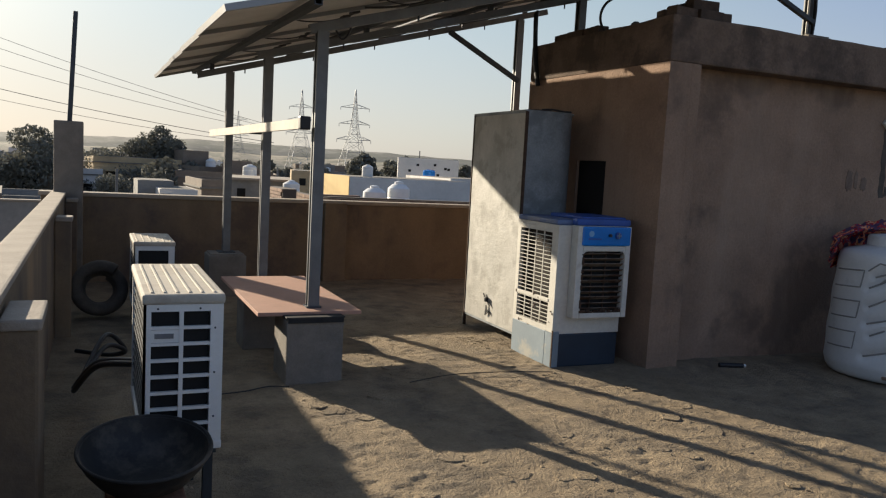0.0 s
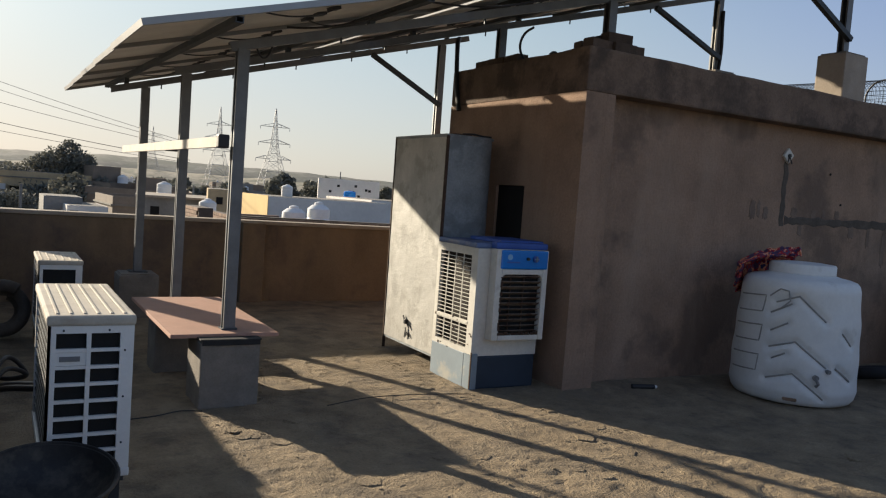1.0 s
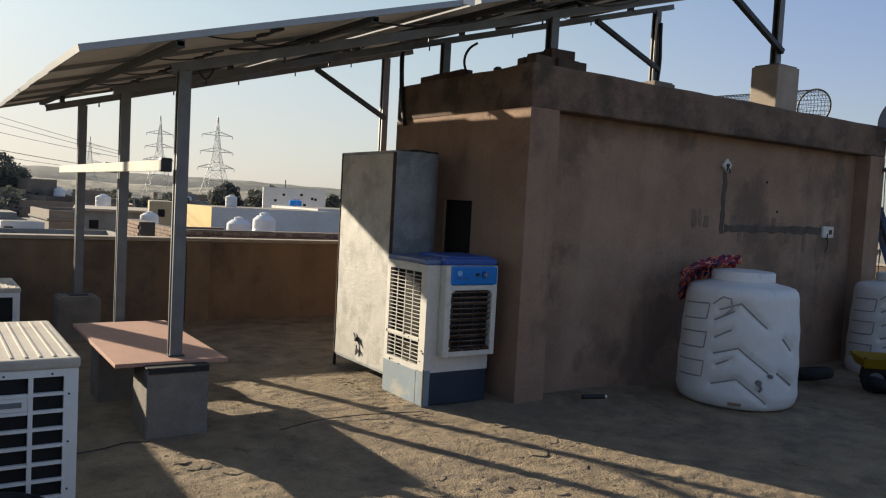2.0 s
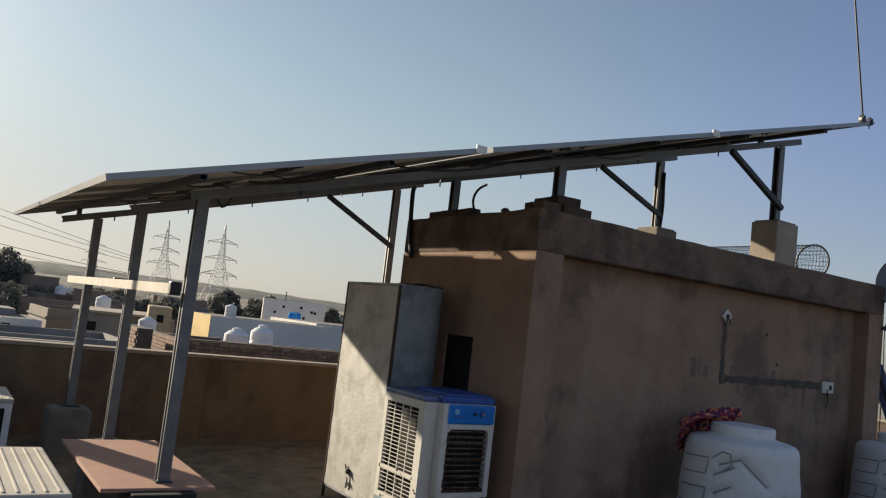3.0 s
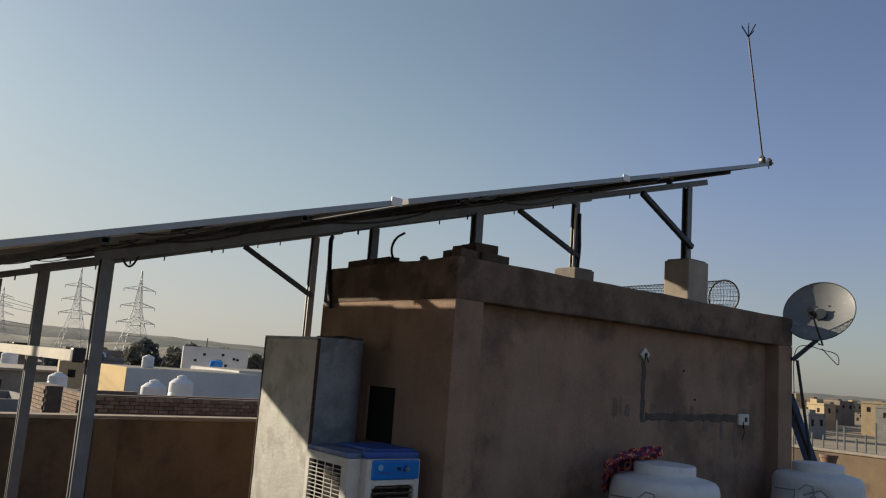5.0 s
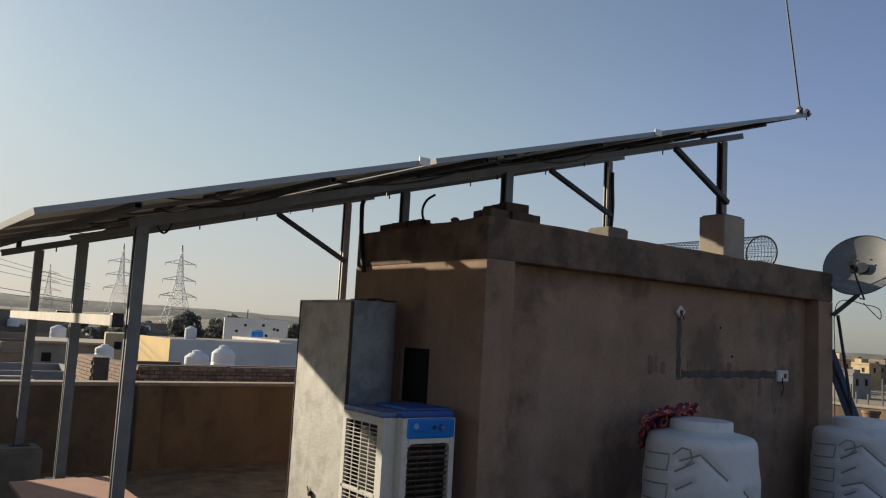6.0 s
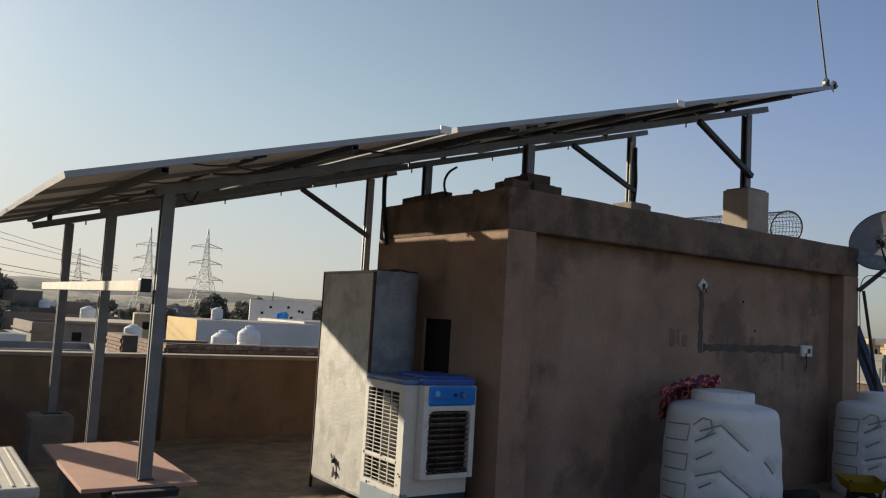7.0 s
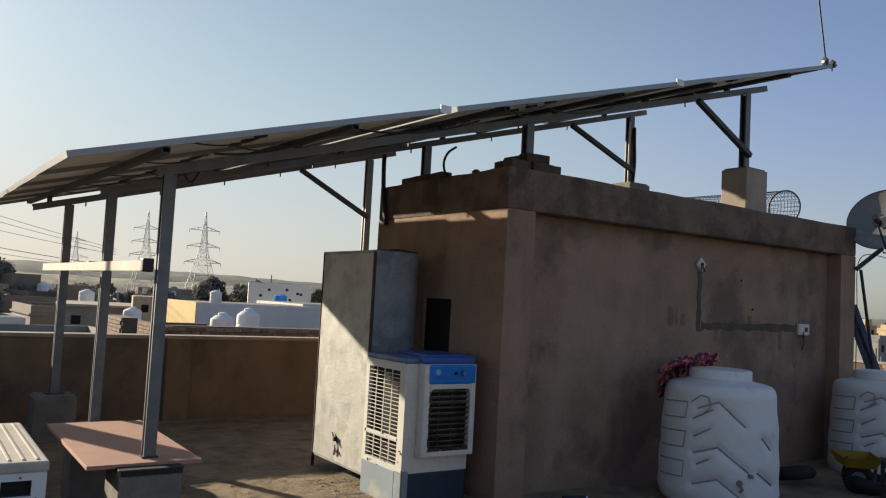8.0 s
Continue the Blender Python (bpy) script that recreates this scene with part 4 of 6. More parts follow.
    part("seam", B((x0 - 0.002, x0 + 0.004, y0 - 0.008, y0 + 0.004, 0.0, 0.27)), RUST, c, "dark rusty corner seam")
    cp = part("control_panel", B((fx0 + 0.035, fx1 - 0.01, fy - 0.008, fy + 0.02, 0.906, 1.047), bevel=0.014), BLUE, c, "glossy blue control panel")
    for x, r in ((fx1 - 0.13, 0.024), (fx1 - 0.2, 0.012)):
        bm = bmesh.new(); tube(bm, (x, fy - 0.008, 0.985), (x, fy - 0.024, 0.985), r, 16)
        part("knob", bm, BLUE_LID if r > 0.02 else BLACK, cp, "control knob")
        if r > 0.02:
            part("pointer", B((x - 0.004, x + 0.004, fy - 0.03, fy - 0.022, 0.965, 1.005)), BLUE_GREY, cp)
            part("pointer", B((x - 0.02, x + 0.02, fy - 0.029, fy - 0.023, 0.981, 0.989)), BLUE_GREY, cp)
    bm = bmesh.new(); tube(bm, (fx0 + 0.11, fy - 0.007, 0.995), (fx0 + 0.11, fy - 0.011, 0.995), 0.022, 16)
    part("emblem", bm, SKYBLUE, cp, "pale blue round emblem")
    part("emblem_bar", B((fx0 + 0.085, fx0 + 0.2, fy - 0.011, fy - 0.006, 0.952, 0.962)), BLUE_LID, cp)


def build_ac(at, size=(0.285, 0.8, 0.56), columns=2, label="", legs=True):
    w, ln, h = size
    a = thing("air_conditioner", label, "air conditioner", "outdoor units", at=at)
    a.scale = (0.93, 1, 1)
    part("top_panel", B((-0.006, w + 0.006, -0.006, ln + 0.006, h - 0.035, h), bevel=0.01), DUSTY, a, "dusty cream ribbed top")
    for k in range(6):
        x = 0.03 + (w - 0.06) * k / 5
        part("rib", B((x - 0.005, x + 0.005, 0.03, ln - 0.03, h - 0.002, h + 0.004), bevel=0.002), DUSTY, a)
    part("base_pan", B((-0.003, w + 0.003, -0.003, ln + 0.003, 0, 0.03), bevel=0.006), WHITE, a)
    part("side_panel", B((w - 0.012, w, 0.0, ln, 0.03, h - 0.035)), WHITE, a)
    part("back_panel", B((0, w - 0.012, ln - 0.012, ln, 0.03, h - 0.035)), WHITE, a)
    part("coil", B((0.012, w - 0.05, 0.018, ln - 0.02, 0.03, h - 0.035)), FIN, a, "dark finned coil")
    for y in (0.0, ln - 0.032):
        part("corner_post", B((0.0, 0.01, y, y + 0.02, 0.03, h - 0.035)), WHITE, a)
    for i in range(14):
        z = 0.06 + (h - 0.12) * i / 13
        part("guard_wire", B((0.004, 0.008, 0.02, ln - 0.032, z - 0.002, z + 0.002)), STEEL_DARK, a)
    if columns == 2:
        xa, xm, xn, xb_ = 0.027, 0.126, 0.141, 0.238
        za, zc, n = 0.04, h - 0.06, 8
        g = part("grille", B((0, xa, 0, 0.016, 0.03, h - 0.035), (xm, xn, 0, 0.016, za, zc), (xb_, w - 0.012, 0, 0.016, 0.03, h - 0.035), (xa, xb_, 0, 0.016, zc, h - 0.035), (xa, xb_, 0, 0.016, 0.03, za)), WHITE, a, "white coil guard with openings")
        for i in range(1, n):
            z = za + (zc - za) * i / n
            part("grille_bar", B((xa, xm, 0.001, 0.014, z - 0.0055, z + 0.0055)), WHITE, g)
            part("grille_bar", B((xn, xb_, 0.001, 0.014, z - 0.0055, z + 0.0055)), WHITE, g)
        zh = za + (zc - za) * 6.5 / n
        part("handle_plate", B((xa, xm, 0.003, 0.013, zh - 0.022, zh + 0.022)), WHITE, g)
        part("handle_recess", B((xa + 0.012, xm - 0.02, 0.0, 0.004, zh - 0.008, zh + 0.009)), GREYP, g, "grey grip recess")
        for x, z in ((0.05, h - 0.05), (0.2, h - 0.05), (0.255, 0.44), (0.255, 0.28), (0.255, 0.12)):
            bm = bmesh.new(); tube(bm, (x, -0.002, z), (x, 0.002, z), 0.004, 8)
            part("screw", bm, STEEL_DARK, g)
    else:
        part("grille", B((0, 0.035, 0, 0.016, 0.03, h - 0.035), (w - 0.05, w - 0.012, 0, 0.016, 0.03, h - 0.035), (0.035, w - 0.05, 0, 0.016, h - 0.07, h - 0.035), (0.035, w - 0.05, 0, 0.016, 0.03, 0.06)), WHITE, a, "white frame round the coil")
    # fan opening on the long side
    bm = bmesh.new()
    for r in (0.08, 0.13, 0.18, 0.22):
        rope(bm, [(w + 0.008, ln * 0.42 + r * math.cos(2 * math.pi * k / 32), h * 0.48 + r * math.sin(2 * math.pi * k / 32)) for k in range(33)], 0.003, 5)
    part("fan_guard", bm, STEEL_DARK, a)
    if legs:
        st = thing("unit_stand", "low dark steel stand under an outdoor unit", "stand", "unit stands", at=(at[0], at[1], 0))
        st.scale = (0.93, 1, 1)
        for x in (0.03, w - 0.03):
            for y in (0.12, ln - 0.12):
                part("leg", B((x - 0.018, x + 0.018, y - 0.018, y + 0.018, -0.01, at[2] - 0.03)), STEEL_DARK, st)
            part("bearer", B((x - 0.02, x + 0.02, 0.04, ln - 0.04, at[2] - 0.03, at[2])), STEEL_DARK, st)
    return a


def build_basin():
    b = thing("basin", "dusty black iron basin on a brick stack", "basin")
    cx, cy, z = -3.645, -2.09, 0.36
    bm = bmesh.new()
    lathe(bm, ((0.001, 0.0), (0.1, 0.0), (0.165, 0.03), (0.205, 0.08), (0.219, 0.112), (0.226, 0.116), (0.222, 0.121), (0.212, 0.117), (0.195, 0.08), (0.155, 0.035), (0.1, 0.012), (0.001, 0.01)), (cx, cy, z), 48)
    part("bowl", bm, IRON, b, smooth=True)
    bm = bmesh.new(); rope(bm, [(cx + 0.222 * math.cos(2 * math.pi * k / 48), cy + 0.222 * math.sin(2 * math.pi * k / 48), z + 0.119) for k in range(49)], 0.006, 8)
    part("rim", bm, IRON, b, "rolled iron rim", smooth=True)
    tip = Matrix.Translation((cx, cy, z)) @ Matrix.Rotation(radians(11), 4, "X") @ Matrix.Diagonal((0.9, 0.9, 1, 1)) @ Matrix.Translation((-cx, -cy, -z + 0.012))
    for o in b.children:
        o.matrix_basis = tip
    for lz in range(4):
        for ox in (-0.07, 0.07):
            bm = bmesh.new()
            m = Matrix.Translation((cx + (ox if lz % 2 == 0 else 0), cy + (0 if lz % 2 == 0 else ox), -0.005 + lz * 0.09)) @ Matrix.Rotation(radians(90 * ((lz + 1) % 2)), 4, "Z")
            box(bm, -0.115, 0.115, -0.06, 0.06, 0, 0.089, 0.006, m)
            single("brick", bm, BRICK, "burnt brick stacked under the basin", "brick", "bricks under the basin")


def build_corner_clutter():
    coil = thing("hose_coil", "coil of thick dusty hose leaning by the parapet", "hose")
    bm = bmesh.new()
    rope(bm, [((0.19 - 0.0006 * k) * math.cos(2 * math.pi * k / 32 + 0.9), 0.0022 * k, (0.19 - 0.0006 * k) * math.sin(2 * math.pi * k / 32 + 0.9)) for k in range(66)], 0.052, 12)
    part("tube", bm, HOSE, coil, smooth=True, at=Matrix.Translation((-3.74, 2.5, 0.25)) @ Matrix.Rotation(radians(-16), 4, "X"))
    hoses = thing("insulated_pipes", "black insulated pipes running from the outdoor unit", "pipe")
    for o in (0.0, 0.06):
        bm = bmesh.new()
        rope(bm, smooth_path([(-3.62, -1.1 + o, 0.5), (-3.78, -0.8 + o, 0.42), (-3.88, -0.4 + o, 0.2), (-3.85, 0.1 + o, 0.12), (-3.72, 0.55 + o, 0.2 + o), (-3.6, 0.75, 0.12), (-3.7, 0.95, 0.05), (-3.9, 1.1, 0.05)]), 0.014, 10)
        part("tube", bm, BLACK, hoses, smooth=True)
    wire = thing("floor_wire", "thin black wire lying on the floor", "wire")
    bm = bmesh.new(); rope(bm, smooth_path([(-3.4, -0.05, 0.012), (-3.1, 0.0, 0.012), (-2.95, 0.03, 0.012), (-2.8, 0.09, 0.014), (-2.68, 0.06, 0.012)]), 0.004)
    part("strand", bm, BLACK, wire)
    # thin strand added in place of a crack across the screed
    crack_line = thing("floor_wire", "thin dark strand standing in for a crack in the screed", "wire")
    bm = bmesh.new(); rope(bm, smooth_path([(-1.9, 0.0, 0.01), (-1.6, 0.1, 0.012), (-1.3, 0.12, 0.01), (-1.0, 0.07, 0.012), (-0.8, 0.02, 0.012)]), 0.003)
    part("strand", bm, BLACK, crack_line)
    bottle = thing("pipe_offcut", "short dark pipe offcut with a white cap", "pipe")
    bm = bmesh.new(); tube(bm, (0.62, -0.1, 0.018), (0.8, -0.16, 0.018), 0.02, 12)
    part("tube", bm, BLACK, bottle, smooth=True)
    bm = bmesh.new(); tube(bm, (0.8, -0.16, 0.018), (0.82, -0.167, 0.018), 0.014, 12)
    part("cap", bm, WHITE, bottle, "small white cap")


TANK_R = ((0.0, 0.4), (0.03, 0.455), (0.1, 0.478), (0.35, 0.472), (0.6, 0.46), (0.84, 0.44), (0.9, 0.41), (0.925, 0.37))
def tank_radius(z):
    for (za, ra), (zc, rc) in zip(TANK_R, TANK_R[1:]):
        if z <= zc:
            return ra + (rc - ra) * (z - za) / (zc - za)
    return 0.37


def build_tank(at, facing, label, taps=True):
    t = thing("water_tank", label, "water tank", "white water tanks", at=at)
    t.scale = (1, 1, 1.06)
    bm = bmesh.new()
    prof = [(0.39, 0.0), (0.44, 0.012), (0.46, 0.04)]
    for i in range(1, 40):
        z = 0.04 + 0.82 * i / 40
        prof.append((tank_radius(z), z))
    prof += [(0.43, 0.88), (0.41, 0.905), (0.37, 0.918), (0.29, 0.932), (0.25, 0.945), (0.24, 0.955)]
    chevrons = []
    for zc, w in ((0.24, 1.0), (0.47, 1.0), (0.8, 0.9)):
        chevrons += [((-24 * w, zc - 0.06), (0, zc)), ((0, zc), (30 * w, zc - 0.17))]
    chevrons += [((46, 0.55), (60, 0.46)), ((40, 0.3), (62, 0.2)), ((-26, 0.66), (-6, 0.74)), ((-24, 0.53), (-8, 0.6)), ((-20, 0.33), (-8, 0.38))]
    def sunk(a, z):
        """Depth of the broad moulded channels at an angle and height."""
        d = (math.degrees(a) - facing + 180) % 360 - 180
        best = 9.0
        for (a0, z0), (a1, z1) in chevrons:
            ux, uz = (a1 - a0) * 0.008, z1 - z0
            px, pz = (d - a0) * 0.008, z - z0
            f = min(1, max(0, (px * ux + pz * uz) / (ux * ux + uz * uz)))
            best = min(best, math.hypot(px - f * ux, pz - f * uz))
        return 0.045 * math.exp(-(best / 0.024) ** 2)
    lathe(bm, prof, seg=180, wobble=lambda a, z: 1 - sunk(a, z) + 0.012 * noise.noise((math.cos(a) * 1.6, math.sin(a) * 1.6, z * 2.4)) + 0.006 * math.sin(z * 24))
    part("body", bm, TANKW, t, smooth=True)
    bm = bmesh.new()
    lathe(bm, ((0.24, 0.94), (0.252, 0.95), (0.252, 1.01), (0.242, 1.022), (0.15, 1.03), (0.001, 1.035)), seg=48, wobble=lambda a, z: 1 + 0.006 * math.sin(a * 24))
    part("lid", bm, TANKW, t, "round white screw lid", smooth=True)
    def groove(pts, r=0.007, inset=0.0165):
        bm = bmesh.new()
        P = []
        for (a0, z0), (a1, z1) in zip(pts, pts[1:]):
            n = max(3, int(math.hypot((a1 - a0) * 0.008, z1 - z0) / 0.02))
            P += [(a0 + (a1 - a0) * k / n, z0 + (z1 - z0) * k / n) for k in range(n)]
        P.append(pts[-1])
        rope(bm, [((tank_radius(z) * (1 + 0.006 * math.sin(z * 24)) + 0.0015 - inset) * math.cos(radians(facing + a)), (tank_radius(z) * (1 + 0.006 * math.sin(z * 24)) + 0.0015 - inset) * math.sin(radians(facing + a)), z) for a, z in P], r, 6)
        # dark line along the groove paints its crease shade
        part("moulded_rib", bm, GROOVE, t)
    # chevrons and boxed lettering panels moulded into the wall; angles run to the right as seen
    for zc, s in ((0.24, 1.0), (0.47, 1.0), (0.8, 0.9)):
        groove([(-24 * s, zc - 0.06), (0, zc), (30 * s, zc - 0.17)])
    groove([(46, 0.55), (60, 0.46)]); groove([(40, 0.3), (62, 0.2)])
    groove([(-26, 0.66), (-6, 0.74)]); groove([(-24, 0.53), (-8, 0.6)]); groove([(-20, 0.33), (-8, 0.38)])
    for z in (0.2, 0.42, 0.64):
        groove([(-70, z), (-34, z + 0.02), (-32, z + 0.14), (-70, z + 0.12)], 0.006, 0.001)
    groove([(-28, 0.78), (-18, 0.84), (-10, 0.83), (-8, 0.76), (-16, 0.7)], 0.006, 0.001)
    if taps:
        for a, z, r in ((20, 0.23, 0.022), (31, 0.28, 0.016)):
            bm = bmesh.new()
            d = Vector((math.cos(radians(facing + a)), math.sin(radians(facing + a)), 0))
            tube(bm, d * 0.465 + Vector((0, 0, z)), d * 0.5 + Vector((0, 0, z)), r, 10)
            tp = part("outlet", bm, GREYP, t, "dark grey outlet stub")
        bm = bmesh.new()
        d = Vector((math.cos(radians(facing + 20)), math.sin(radians(facing + 20)), 0))
        rope(bm, [d * 0.49 + Vector((0, 0, 0.23)), d * 0.51 + Vector((0.01, -0.01, 0.19)), d * 0.5 + Vector((0.0, 0.0, 0.17))], 0.012)
        part("tap", bm, GREYP, t, "small grey tap")
        bm = bmesh.new()
        d = Vector((math.cos(radians(facing)), math.sin(radians(facing)), 0))
        for k in range(2, 7):
            dd = Vector((math.cos(radians(facing + (k - 4) * 2.4)), math.sin(radians(facing + (k - 4) * 2.4)), 0))
            tube(bm, dd * 0.463 + Vector((0, 0, 0.05)), dd * 0.4745 + Vector((0, 0, 0.055)), 0.013 + 0.008 * noise.noise((k, 0, 0)), 8)
        part("mud_mark", bm, CLAY, t, "dried mud at the foot")
    return t


def build_cloth():
    """A printed cloth bundled over the tank's shoulder."""
    bm = bmesh.new()
    n, m = 76, 44
    rows = []
    for j in range(m + 1):
        row = []
        for i in range(n + 1):
            u, v = i / n, j / m
            a = radians(45 + 106 * u)
            if v < 0.55:
                r = 0.13 + 0.35 * v / 0.55
                z = 1.085 - 0.085 * v / 0.55 + 0.075 * math.sin(math.pi * v / 0.55) * (1.1 - 0.8 * u)
            else:
                r = 0.48 + 0.02 * (v - 0.55)
                z = 1.0 - (v - 0.55) * (0.25 + 0.35 * max(0, math.sin(math.pi * (u * 1.1 - 0.1))))
            f = (0.5 - abs(noise.noise((u * 6 + v * 2, v * 4, 1)))) * 0.07 + (0.4 - abs(noise.noise((u * 15, v * 9 + u * 4, 4)))) * 0.04 - 0.04
            row.append(bm.verts.new((1.92 + (r + 0.02 + f) * math.cos(a), -0.57 + (r + 0.02 + f) * math.sin(a), z + 0.03 + abs(f) * 1.3)))
        rows.append(row)
    for a, b in zip(rows, rows[1:]):
        for i in range(n):
            bm.faces.new((a[i], a[i + 1], b[i + 1], b[i]))
    ob = single("cloth", bm, CLOTH, "crumpled orange red and navy printed cloth on the tank", "cloth", smooth=True)
    s = ob.modifiers.new("thickness", "SOLIDIFY"); s.thickness = 0.006


def build_barrow():
    b = thing("wheelbarrow", "old wheelbarrow with black tyre and yellow tray", "wheelbarrow")
    cx, cy = 3.42, -0.95
    ax = Vector((0.75, -0.66, 0)).normalized()
    rot = Matrix.Translation((cx, cy, 0.125)) @ Matrix.Rotation(math.atan2(ax.y, ax.x), 4, "Z") @ Matrix.Scale(0.8, 4)
    bm = bmesh.new()
    rope(bm, [(0, 0.12 * math.cos(2 * math.pi * k / 32), 0.12 * math.sin(2 * math.pi * k / 32)) for k in range(33)], 0.045, 12)
    w = part("tyre", bm, RUBBER, b, "black rubber tyre", smooth=True, at=rot @ Matrix.Rotation(radians(75), 4, "Z"))
    bm = bmesh.new(); tube(bm, (-0.03, 0, 0), (0.03, 0, 0), 0.08, 20); tube(bm, (-0.05, 0, 0), (0.05, 0, 0), 0.028, 12)
    part("rim", bm, GREYP, b, "grey rim and hub", at=rot @ Matrix.Rotation(radians(75), 4, "Z"))
    bm = bmesh.new()
    vs0 = [(-0.16, -0.08, 0.13), (0.16, -0.08, 0.13), (0.17, 0.2, 0.15), (-0.17, 0.2, 0.15)]
    vs1 = [(-0.2, -0.13, 0.24), (0.2, -0.13, 0.24), (0.22, 0.26, 0.27), (-0.22, 0.26, 0.27)]
    p, q = [bm.verts.new(v) for v in vs0], [bm.verts.new(v) for v in vs1]
    bm.faces.new(p[::-1])
    for k in range(4):
        bm.faces.new((p[k], p[(k + 1) % 4], q[(k + 1) % 4], q[k]))
    bmesh.ops.solidify(bm, geom=bm.faces[:], thickness=0.008)
    part("tray", bm, YELLOW, b, "yellow tray", at=rot)
    for s in (-0.16, 0.16):
        bm = bmesh.new(); rope(bm, smooth_path([(s, -0.02, -0.0), (s, 0.2, 0.2), (s * 1.2, 0.55, 0.18), (s * 1.3, 0.85, 0.1)]), 0.018)
        part("handle", bm, RUST, b, at=rot @ Matrix.Rotation(radians(-30), 4, "Z"))
    junk = thing("tyre", "black rubber tyre lying beside the wheelbarrow", "tyre")
    bm = bmesh.new(); rope(bm, [(0.16 * math.cos(2 * math.pi * k / 32), 0.16 * math.sin(2 * math.pi * k / 32), 0) for k in range(33)], 0.06, 12)
    part("rubber", bm, RUBBER, junk, smooth=True, at=Matrix.Translation((3.55, -0.98, 0.09)) @ Matrix.Rotation(radians(8), 4, "X"))
    junk = thing("tyre", "black rubber tyre lying by the wall", "tyre")
    bm = bmesh.new(); rope(bm, [(0.15 * math.cos(2 * math.pi * k / 32), 0.15 * math.sin(2 * math.pi * k / 32), 0) for k in range(33)], 0.055, 12)
    part("rubber", bm, RUBBER, junk, smooth=True, at=Matrix.Translation((3.2, -0.45, 0.09)) @ Matrix.Rotation(radians(-12), 4, "X"))
    cr = thing("crate", "black plastic crate standing on the floor", "crate")
    x0, x1, y0, y1 = 2.88, 3.28, -1.72, -1.42
    for k in range(5):
        z = 0.0 + 0.09 * k
        part("band", B((x0, x1, y0, y0 + 0.012, z, z + 0.05), (x0, x1, y1 - 0.012, y1, z, z + 0.05), (x0, x0 + 0.012, y0 + 0.012, y1 - 0.012, z, z + 0.05), (x1 - 0.012, x1, y0 + 0.012, y1 - 0.012, z, z + 0.05)), BLACK, cr)
    for x in (x0 - 0.004, x1 - 0.02):
        for y in (y0 - 0.004, y1 - 0.02):
            part("corner", B((x, x + 0.024, y, y + 0.024, 0, 0.42)), BLACK, cr)


